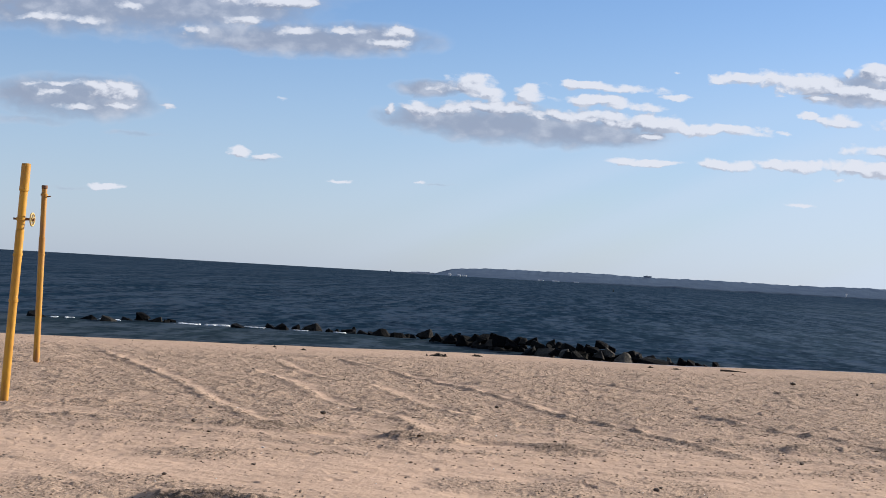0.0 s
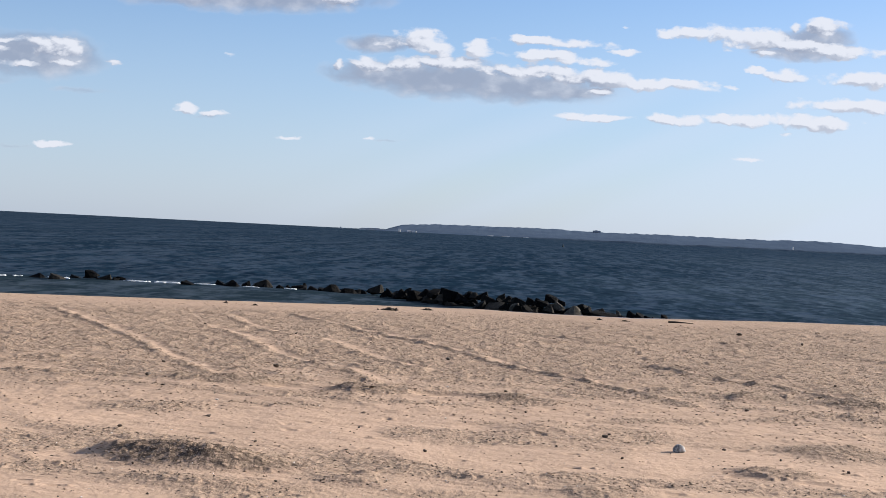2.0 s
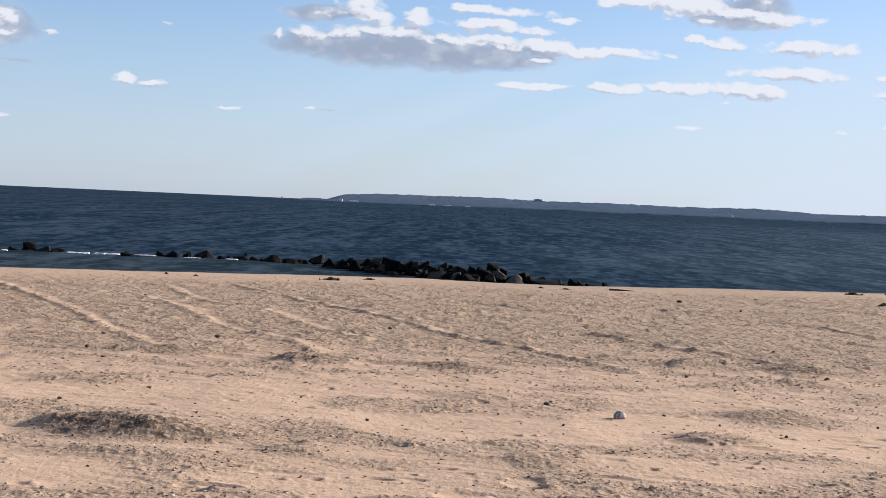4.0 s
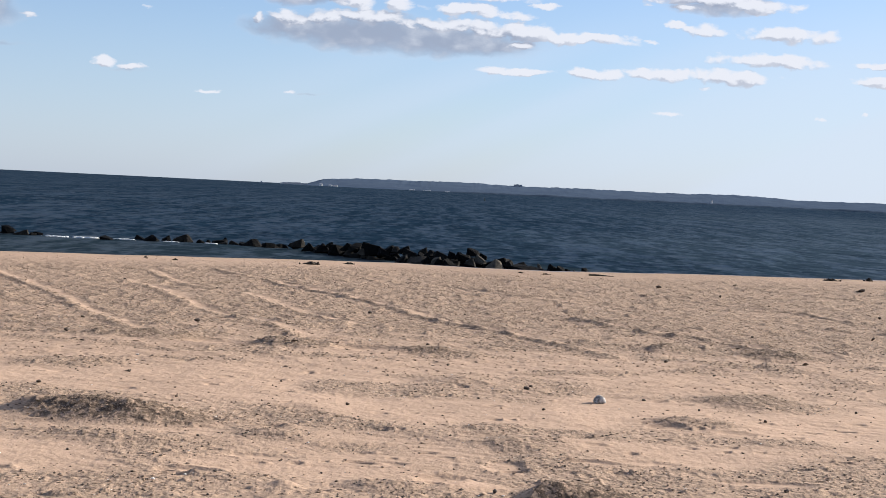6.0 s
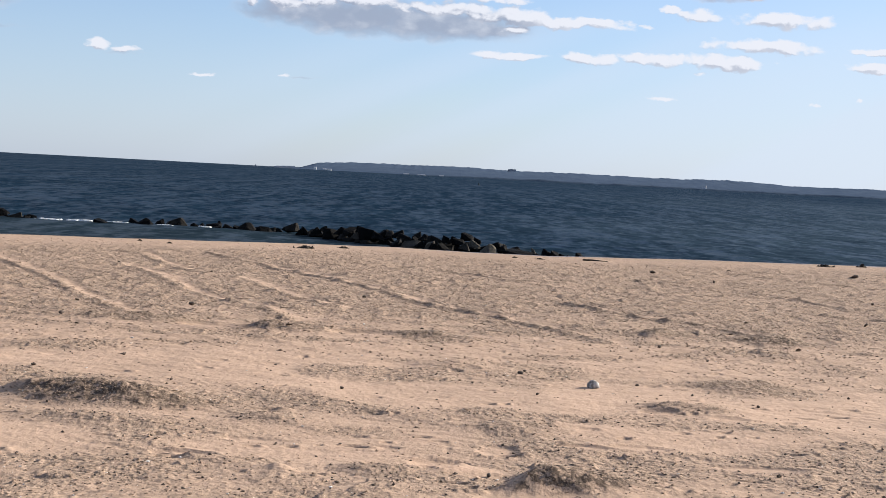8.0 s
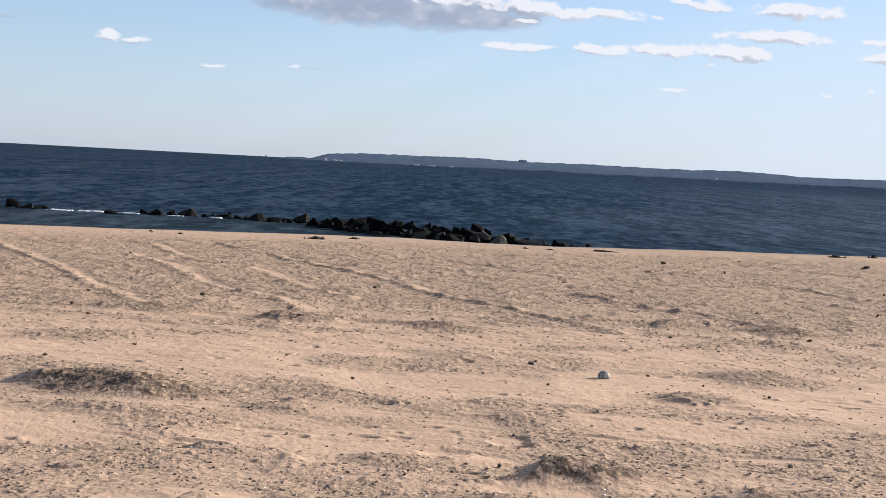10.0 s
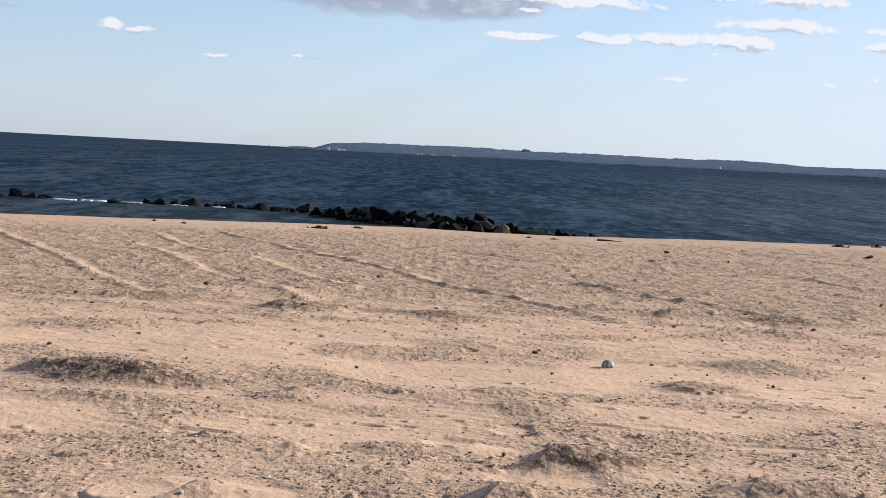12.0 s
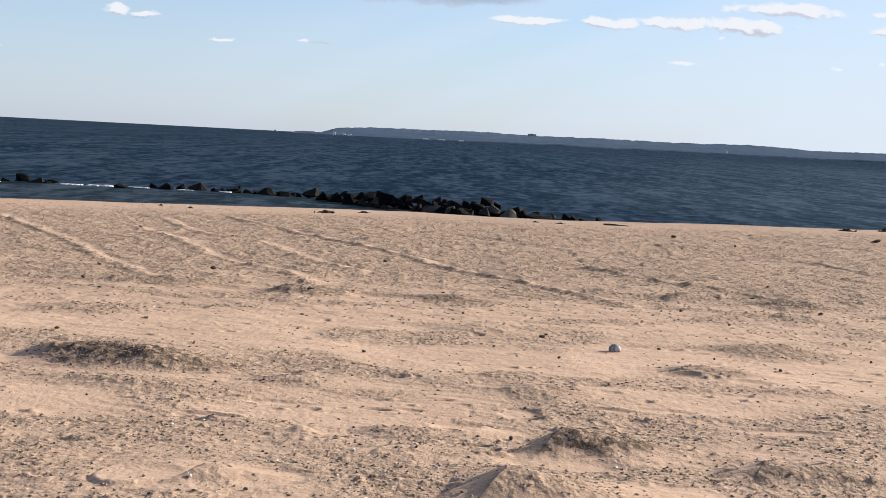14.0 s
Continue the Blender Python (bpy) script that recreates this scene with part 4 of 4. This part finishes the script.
# ---------------------------------------------------------------- volleyball posts
def volleyball_post(x, y, height, lean, winch, coat):
    post = new("volleyball_post")
    post.location = (x, y, 0.0)
    tagged(post, "yellow-painted steel volleyball post " + ("with a small hand wheel, set in sand" if winch else "with a rusty top, set in sand"), "post", "volleyball posts")
    mid = 0.72 * height
    bm = bmesh.new()
    tube(bm, 0.046, -0.4, mid, 24, lean=lean, height=height)
    part("lower_pole", bm, coat, post)
    bm = bmesh.new()
    tube(bm, 0.043 if winch else 0.040, mid, height - 0.30 if winch else height, 24, lean=lean, height=height)
    part("upper_pole", bm, coat, post)
    bands = (0.42, 0.615, 0.765, 0.893) if winch else (0.62, 0.965)
    for f in bands:
        bm = bmesh.new()
        tube(bm, 0.052, f * height - 0.018, f * height + 0.018, 24, lean=lean, height=height)
        part("collar", bm, coat, post)
    if winch:
        bm = bmesh.new()
        tube(bm, 0.050, height - 0.30, height, 24, lean=lean, height=height)
        part("top_sleeve", bm, YELLOW, post)
        bm = bmesh.new()
        z, dx = 0.765 * height, lean * 0.765
        tilt = pose(dx, 0, z, 0, 90, 0)
        bmesh.ops.create_cone(bm, cap_ends=True, segments=12, radius1=0.014, radius2=0.014, depth=0.20, matrix=tilt @ Matrix.Translation((0, 0, 0.05)))
        axle = part("axle", bm, RUST, post)
        bm = bmesh.new()
        ring = [[bm.verts.new(tilt @ Vector(((0.068 + 0.009 * math.cos(b)) * math.cos(a), (0.068 + 0.009 * math.cos(b)) * math.sin(a), 0.125 + 0.009 * math.sin(b))))
                 for b in (2 * math.pi * j / 8 for j in range(8))] for a in (2 * math.pi * k / 28 for k in range(28))]
        for k in range(28):
            for j in range(8):
                bm.faces.new((ring[k][j], ring[(k + 1) % 28][j], ring[(k + 1) % 28][(j + 1) % 8], ring[k][(j + 1) % 8]))
        for k in range(3):
            turn = tilt @ Matrix.Translation((0, 0, 0.125)) @ pose(0, 0, 0, 0, 0, 60 * k) @ pose(0, 0, 0, 0, 90, 0)
            bmesh.ops.create_cone(bm, cap_ends=True, segments=8, radius1=0.006, radius2=0.006, depth=0.136, matrix=turn)
        wheel = part("hand_wheel", bm, WORN_METAL, post, "worn brass-yellow hand wheel", smooth=True)
        wheel.rotation_euler = (0, 0, radians(0))
        bm = bmesh.new()
        bmesh.ops.create_cone(bm, cap_ends=True, segments=6, radius1=0.013, radius2=0.013, depth=0.05, matrix=tilt @ Matrix.Translation((0, 0, -0.06)))
        part("bolt", bm, RUST, post)
    else:
        bm = bmesh.new()
        tube(bm, 0.044, height, height + 0.05, 24, lean=lean, height=height)
        part("cap", bm, RUST, post, "rusty brown cap")
        bm = bmesh.new()
        bmesh.ops.create_cone(bm, cap_ends=True, segments=8, radius1=0.009, radius2=0.009, depth=0.10, matrix=pose(0.05 + lean * 0.955, 0, height * 0.955, 0, 80, 0))
        part("hook", bm, RUST, post)
    return post


volleyball_post(-5.93, 16.08, 2.56, 0.09, True, YELLOW)
volleyball_post(-7.56, 21.65, 2.53, -0.03, False, RUSTY_YELLOW)


# ---------------------------------------------------------------- small things on the sand
def ground_height(x, y):
    z, _, _, _ = beach(np.array([float(x)]), np.array([float(y)]))
    return float(z[0])


def stone_mesh(name, w, d, h, seed, mat, points=11):
    rnd = random.Random(seed)
    bm = bmesh.new()
    for _ in range(points):
        v = Vector((rnd.gauss(0, 1), rnd.gauss(0, 1), rnd.gauss(0, 1))).normalized()
        bm.verts.new((v.x * w / 2, v.y * d / 2, v.z * h / 2))
    bmesh.ops.convex_hull(bm, input=bm.verts)
    bmesh.ops.delete(bm, geom=[v for v in bm.verts if not v.link_faces], context="VERTS")
    bmesh.ops.bevel(bm, geom=list(bm.edges), offset=min(w, h) * 0.08, segments=1, affect="EDGES")
    return from_bmesh(name, bm, mat, True)


def lay(name, x, y, w, d, h, seed, mat, label, category, group="", turn=0.0):
    ob = new(name, stone_mesh(name, w, d, h, seed, mat))
    ob.location = (x, y, ground_height(x, y) + 0.36 * h)
    ob.rotation_euler = (0, 0, radians(turn))
    return tagged(ob, label, category, group)


# dark clods and pebbles: x, y, width in centimetres
PEBBLES_FAR = [(-3.78, 16.56, 6), (-3.51, 14.76, 8), (-3.22, 14.14, 6), (-3.07, 16.49, 4), (-2.55, 16.72, 9), (-3.03, 21.63, 6), (-4.51, 22.36, 6), (-1.28, 14.54, 8), (-0.74, 19.11, 8), (-2.9, 11.35, 5), (-2.41, 12.27, 5), (-1.79, 10.92, 4), (0.01, 14.75, 6), (0.2, 13.78, 4), (4.12, 27.22, 12), (5.94, 29.48, 9), (4.83, 25.08, 8), (2.84, 19.83, 6), (3.83, 17.81, 6), (3.43, 16.67, 6), (8.17, 28.61, 20), (6.66, 22.27, 8), (5.42, 18.35, 9), (3.73, 14.81, 9)]
PEBBLES_NEAR = [(0.83, 12.3, 6), (0.88, 12.5, 4), (0.88, 11.06, 4), (-0.55, 10.88, 5), (2.33, 14.68, 6), (1.75, 12.01, 4), (2.65, 13.83, 4), (3.37, 12.34, 4), (3.42, 11.91, 4), (-1.3, 8.11, 3), (-1.23, 8.83, 3), (-1.37, 9.19, 3), (-1.59, 7.5, 2), (-1.52, 6.41, 3), (-0.82, 6.47, 3), (-0.77, 7.04, 3), (-2.35, 9.57, 3), (0.4, 8.02, 5), (0.01, 10.12, 3), (1.66, 10.67, 5), (2.5, 11.0, 4), (2.11, 11.52, 4), (0.81, 8.32, 3), (-0.1, 7.49, 3), (0.31, 7.06, 3), (2.05, 8.39, 4)]
for k, (x, y, w) in enumerate(PEBBLES_FAR + PEBBLES_NEAR):
    w = w / 100
    lay("pebble", x, y, w, w * 0.7, w * 0.62, 300 + k, DARK_STONE, "small dark pebble lying on dry sand", "pebble", "dark pebbles on the sand", 37 * k)

SHELLS = [(-2.54, 13.3, 4), (-2.5, 13.05, 3), (-0.6, 15.71, 5), (-0.98, 15.06, 5), (-2.52, 11.43, 3), (-0.49, 12.93, 3), (-1.86, 7.17, 2), (-1.55, 7.57, 2), (-1.4, 7.9, 3), (-1.08, 6.57, 4), (-0.41, 7.48, 3), (0.01, 7.14, 3), (0.49, 9.62, 2), (0.9, 7.45, 3), (2.18, 7.76, 3)]
for k, (x, y, w) in enumerate(SHELLS):
    w = w / 100
    lay("shell_fragment", x, y, w, w * 0.8, w * 0.4, 400 + k, SHELL, "bleached white shell fragment half sunk in sand", "shell", "shell bits on the sand", 53 * k)



def round_stone(x, y, w, d, h):
    bm = bmesh.new()
    bmesh.ops.create_icosphere(bm, subdivisions=3, radius=1.0)
    for v in bm.verts:
        p = v.co.copy()
        k = 1 + 0.13 * noise.noise(p * 1.3 + Vector((4, 2, 9))) + 0.03 * noise.noise(p * 4)
        v.co = Vector((p.x * k * w / 2, p.y * k * d / 2, max(p.z * k, -0.35) * h * 0.74 * (1 - 0.16 * p.x)))
    ob = new("white_stone", from_bmesh("white_stone", bm, WHITE_STONE, True))
    ob.location = (x, y, ground_height(x, y) + 0.018)
    return tagged(ob, "rounded whitish stone sitting alone on the sand", "stone")


round_stone(1.37, 11.78, 0.096, 0.085, 0.062)


def weed_clump(x, y, w, h, seed, label):
    rnd = random.Random(seed)
    bm = bmesh.new()
    for _ in range(44):
        px, py = rnd.gauss(0, 0.24) * w, rnd.gauss(0, 0.2) * w * 0.6
        m = pose(px, py, rnd.uniform(0.1, 0.6) * h * math.exp(-(px / (0.34 * w)) ** 2), rnd.uniform(-35, 35), rnd.uniform(-35, 35), rnd.uniform(0, 180)) @ Matrix.Diagonal((w * rnd.uniform(0.10, 0.28), w * 0.05, h * rnd.uniform(0.25, 0.5), 1))
        bmesh.ops.create_icosphere(bm, subdivisions=1, radius=1.0, matrix=m)
    ob = new("seaweed_clump", from_bmesh("seaweed_clump", bm, WEED))
    ob.location = (x, y, ground_height(x, y) - 0.01)
    return tagged(ob, label, "seaweed", "wrack along the berm")


for k, (x, y, w, h) in enumerate([(-2.35, 29.85, 0.32, 0.07), (-1.65, 30.6, 0.22, 0.05), (9.86, 34.0, 0.16, 0.10), (8.83, 33.3, 0.34, 0.06), (-5.54, 29.4, 0.08, 0.05), (1.8, 30.3, 0.10, 0.05), (-4.9, 29.0, 0.12, 0.05), (2.3, 30.2, 0.15, 0.04)]):
    weed_clump(x, y, w, h, 500 + k, "dark dried seaweed clump on the edge of the sand")


def driftwood(x, y, length, radius, turn):
    bm = bmesh.new()
    sides, rings = 9, []
    for i in range(9):
        t = i / 8
        r = radius * (1.0 - 0.45 * t) * (1 + 0.12 * math.sin(5 * t))
        rings.append([bm.verts.new(((t - 0.5) * length, 0.04 * math.sin(4 * t) + r * math.cos(2 * math.pi * k / sides), r * (1 + math.sin(2 * math.pi * k / sides)))) for k in range(sides)])
    for low, high in zip(rings, rings[1:]):
        for k in range(sides):
            bm.faces.new((low[k], high[k], high[(k + 1) % sides], low[(k + 1) % sides]))
    bm.faces.new(rings[0])
    bm.faces.new(rings[-1][::-1])
    ob = new("driftwood_log", from_bmesh("driftwood_log", bm, WOOD))
    ob.location = (x, y, ground_height(x, y) - radius * 0.3)
    ob.rotation_euler = (0, 0, radians(turn))
    tagged(ob, "dark driftwood branch lying on the sand's edge", "driftwood")


driftwood(3.45, 30.6, 0.50, 0.022, 5)


def scatter(name, count, sizes, mat, label, category, seed, need, reach=(5.2, 26.0)):
    """Many tiny loose bits, thickest where the sand is coarse."""
    rng = np.random.default_rng(seed)
    tries = count * 8
    r = reach[0] * (reach[1] / reach[0]) ** rng.random(tries)
    a = np.radians(rng.uniform(-23.5, 19.5, tries))
    x, y = r * np.sin(a), r * np.cos(a)
    z, coarse, _, grit = beach(x, y)
    coarse = coarse * (1 - 0.8 * grit)
    keep = np.nonzero(rng.random(tries) < need + (1 - need) * coarse ** 1.5)[0][:count]
    x, y, z = x[keep], y[keep], z[keep]
    k = len(x)
    size = sizes[0] + (sizes[1] - sizes[0]) * rng.random(k) ** 3
    corner = np.array([(1, 0, 0), (0, 1, 0), (-1, 0, 0), (0, -1, 0), (0, 0, 0.9), (0, 0, -0.7)], float)
    verts = corner[None] * (0.6 + 0.8 * rng.random((k, 6, 1))) * size[:, None, None]
    spin = rng.uniform(0, 2 * math.pi, k)
    c, s = np.cos(spin)[:, None], np.sin(spin)[:, None]
    vx, vy = verts[..., 0] * c - verts[..., 1] * s * 0.7, verts[..., 0] * s + verts[..., 1] * c * 0.7
    pts = np.stack([vx + x[:, None], vy + y[:, None], verts[..., 2] * 0.5 + (z + 0.25 * size)[:, None]], -1).reshape(-1, 3)
    faces = np.array([(0, 1, 4), (1, 2, 4), (2, 3, 4), (3, 0, 4), (1, 0, 5), (2, 1, 5), (3, 2, 5), (0, 3, 5)])
    mesh = bpy.data.meshes.new(name)
    mesh.from_pydata(pts.tolist(), [], (faces[None] + 6 * np.arange(k)[:, None, None]).reshape(-1, 3).tolist())
    mesh.materials.append(mat)
    tagged(new(name, mesh), label, category, kind="stuff")


def mound_clods(x, y, reach_x, reach_y, count, sizes, mat, label, seed):
    """Crusted clods lying thick on one mound, thinning out round its foot."""
    rng = np.random.default_rng(seed)
    px, py = x + reach_x * rng.normal(0, 0.5, count), y + reach_y * rng.normal(0, 0.5, count)
    pz = beach(px, py)[0]
    size = sizes[0] + (sizes[1] - sizes[0]) * rng.random(count) ** 2.5
    corner = np.array([(1, 0.2, 0), (-0.1, 1, 0.1), (-1, -0.1, 0), (0.2, -1, 0), (0.1, 0, 0.9), (0, 0, -0.7)], float)
    verts = corner[None] * (0.55 + 0.8 * rng.random((count, 6, 1))) * size[:, None, None]
    spin = rng.uniform(0, 2 * math.pi, count)
    c, s = np.cos(spin)[:, None], np.sin(spin)[:, None]
    vx, vy = verts[..., 0] * c - verts[..., 1] * s * 0.7, verts[..., 0] * s + verts[..., 1] * c * 0.7
    pts = np.stack([vx + px[:, None], vy + py[:, None], verts[..., 2] * 0.45 + (pz + 0.1 * size)[:, None]], -1).reshape(-1, 3)
    faces = np.array([(0, 1, 4), (1, 2, 4), (2, 3, 4), (3, 0, 4), (1, 0, 5), (2, 1, 5), (3, 2, 5), (0, 3, 5)])
    mesh = bpy.data.meshes.new("mound_clods")
    mesh.from_pydata(pts.tolist(), [], (faces[None] + 6 * np.arange(count)[:, None, None]).reshape(-1, 3).tolist())
    mesh.materials.append(mat)
    tagged(new("mound_clods", mesh), label, "sand clods", kind="stuff")


for k, (x, y, rx, ry, count, big) in enumerate([(-2.16, 9.93, 0.46, 0.34, 1100, 0.017), (-1.75, 9.75, 0.5, 0.28, 350, 0.014), (0.85, 7.80, 0.34, 0.22, 330, 0.012), (0.65, 6.62, 0.34, 0.22, 120, 0.011), (1.95, 7.4, 0.5, 0.20, 160, 0.011), (-1.42, 14.7, 0.5, 0.24, 160, 0.018), (3.70, 15.75, 0.5, 0.3, 180, 0.018), (2.52, 16.05, 0.34, 0.24, 100, 0.018)]):
    mound_clods(x, y, rx, ry, count, (0.004, big), CRUSTED, "brown crusted clods covering a low sand mound", 700 + k)
scatter("sand_crumbs", 20000, (0.004, 0.015), CRUMB, "loose crumbs and clods of dry sand", "sand crumbs", 1, 0.05)
scatter("sand_clods", 14000, (0.006, 0.021), CRUMB, "crusted clods strewn over the farther sand", "sand clods", 4, 0.22, (13.0, 30.5))
scatter("dark_grit", 7500, (0.004, 0.015), DARK_STONE, "dark grit and tiny pebbles on sand", "grit", 2, 0.15)
scatter("shell_grit", 900, (0.004, 0.012), SHELL, "pale shell grit strewn over the sand", "shell grit", 3, 0.2)


def foam(x, y, length, height, seed):
    """A low broken crest of white water lying along the rocks."""
    u, v = np.meshgrid(np.linspace(-1, 1, 90), np.linspace(-1, 1, 13))
    xs = x + u * length / 2
    ys = y + v * 0.5 + 0.25 * ripple(xs, xs * 0 + seed, 1.3, 601)
    body = np.clip(1.25 * (1 - u ** 4) * (1 - v * v) + 1.0 * ripple(xs, ys * 2.0, 0.5, 602 + seed) + 0.3 * ripple(xs, ys, 0.2, 603 + seed) - 0.9, -0.3, 1.2)
    mesh = sheet("foam", xs, ys, SEA_LEVEL + 0.03 + np.where(body > 0, 0.6 * height * body, 0.6 * body), FOAM)
    tagged(new("foam", mesh), "white foam of a small wave breaking on rocks", "foam", kind="stuff")


for k, (x, y, length, height) in enumerate([(-26.1, 78.0, 1.5, 0.07), (-23.5, 77.9, 1.4, 0.06), (-19.6, 78.6, 1.3, 0.06), (-18.2, 78.8, 2.0, 0.09), (-16.0, 78.9, 1.4, 0.06), (-13.5, 79.0, 0.9, 0.05), (-11.5, 79.0, 0.9, 0.05)]):
    foam(x, y, length, height, k)
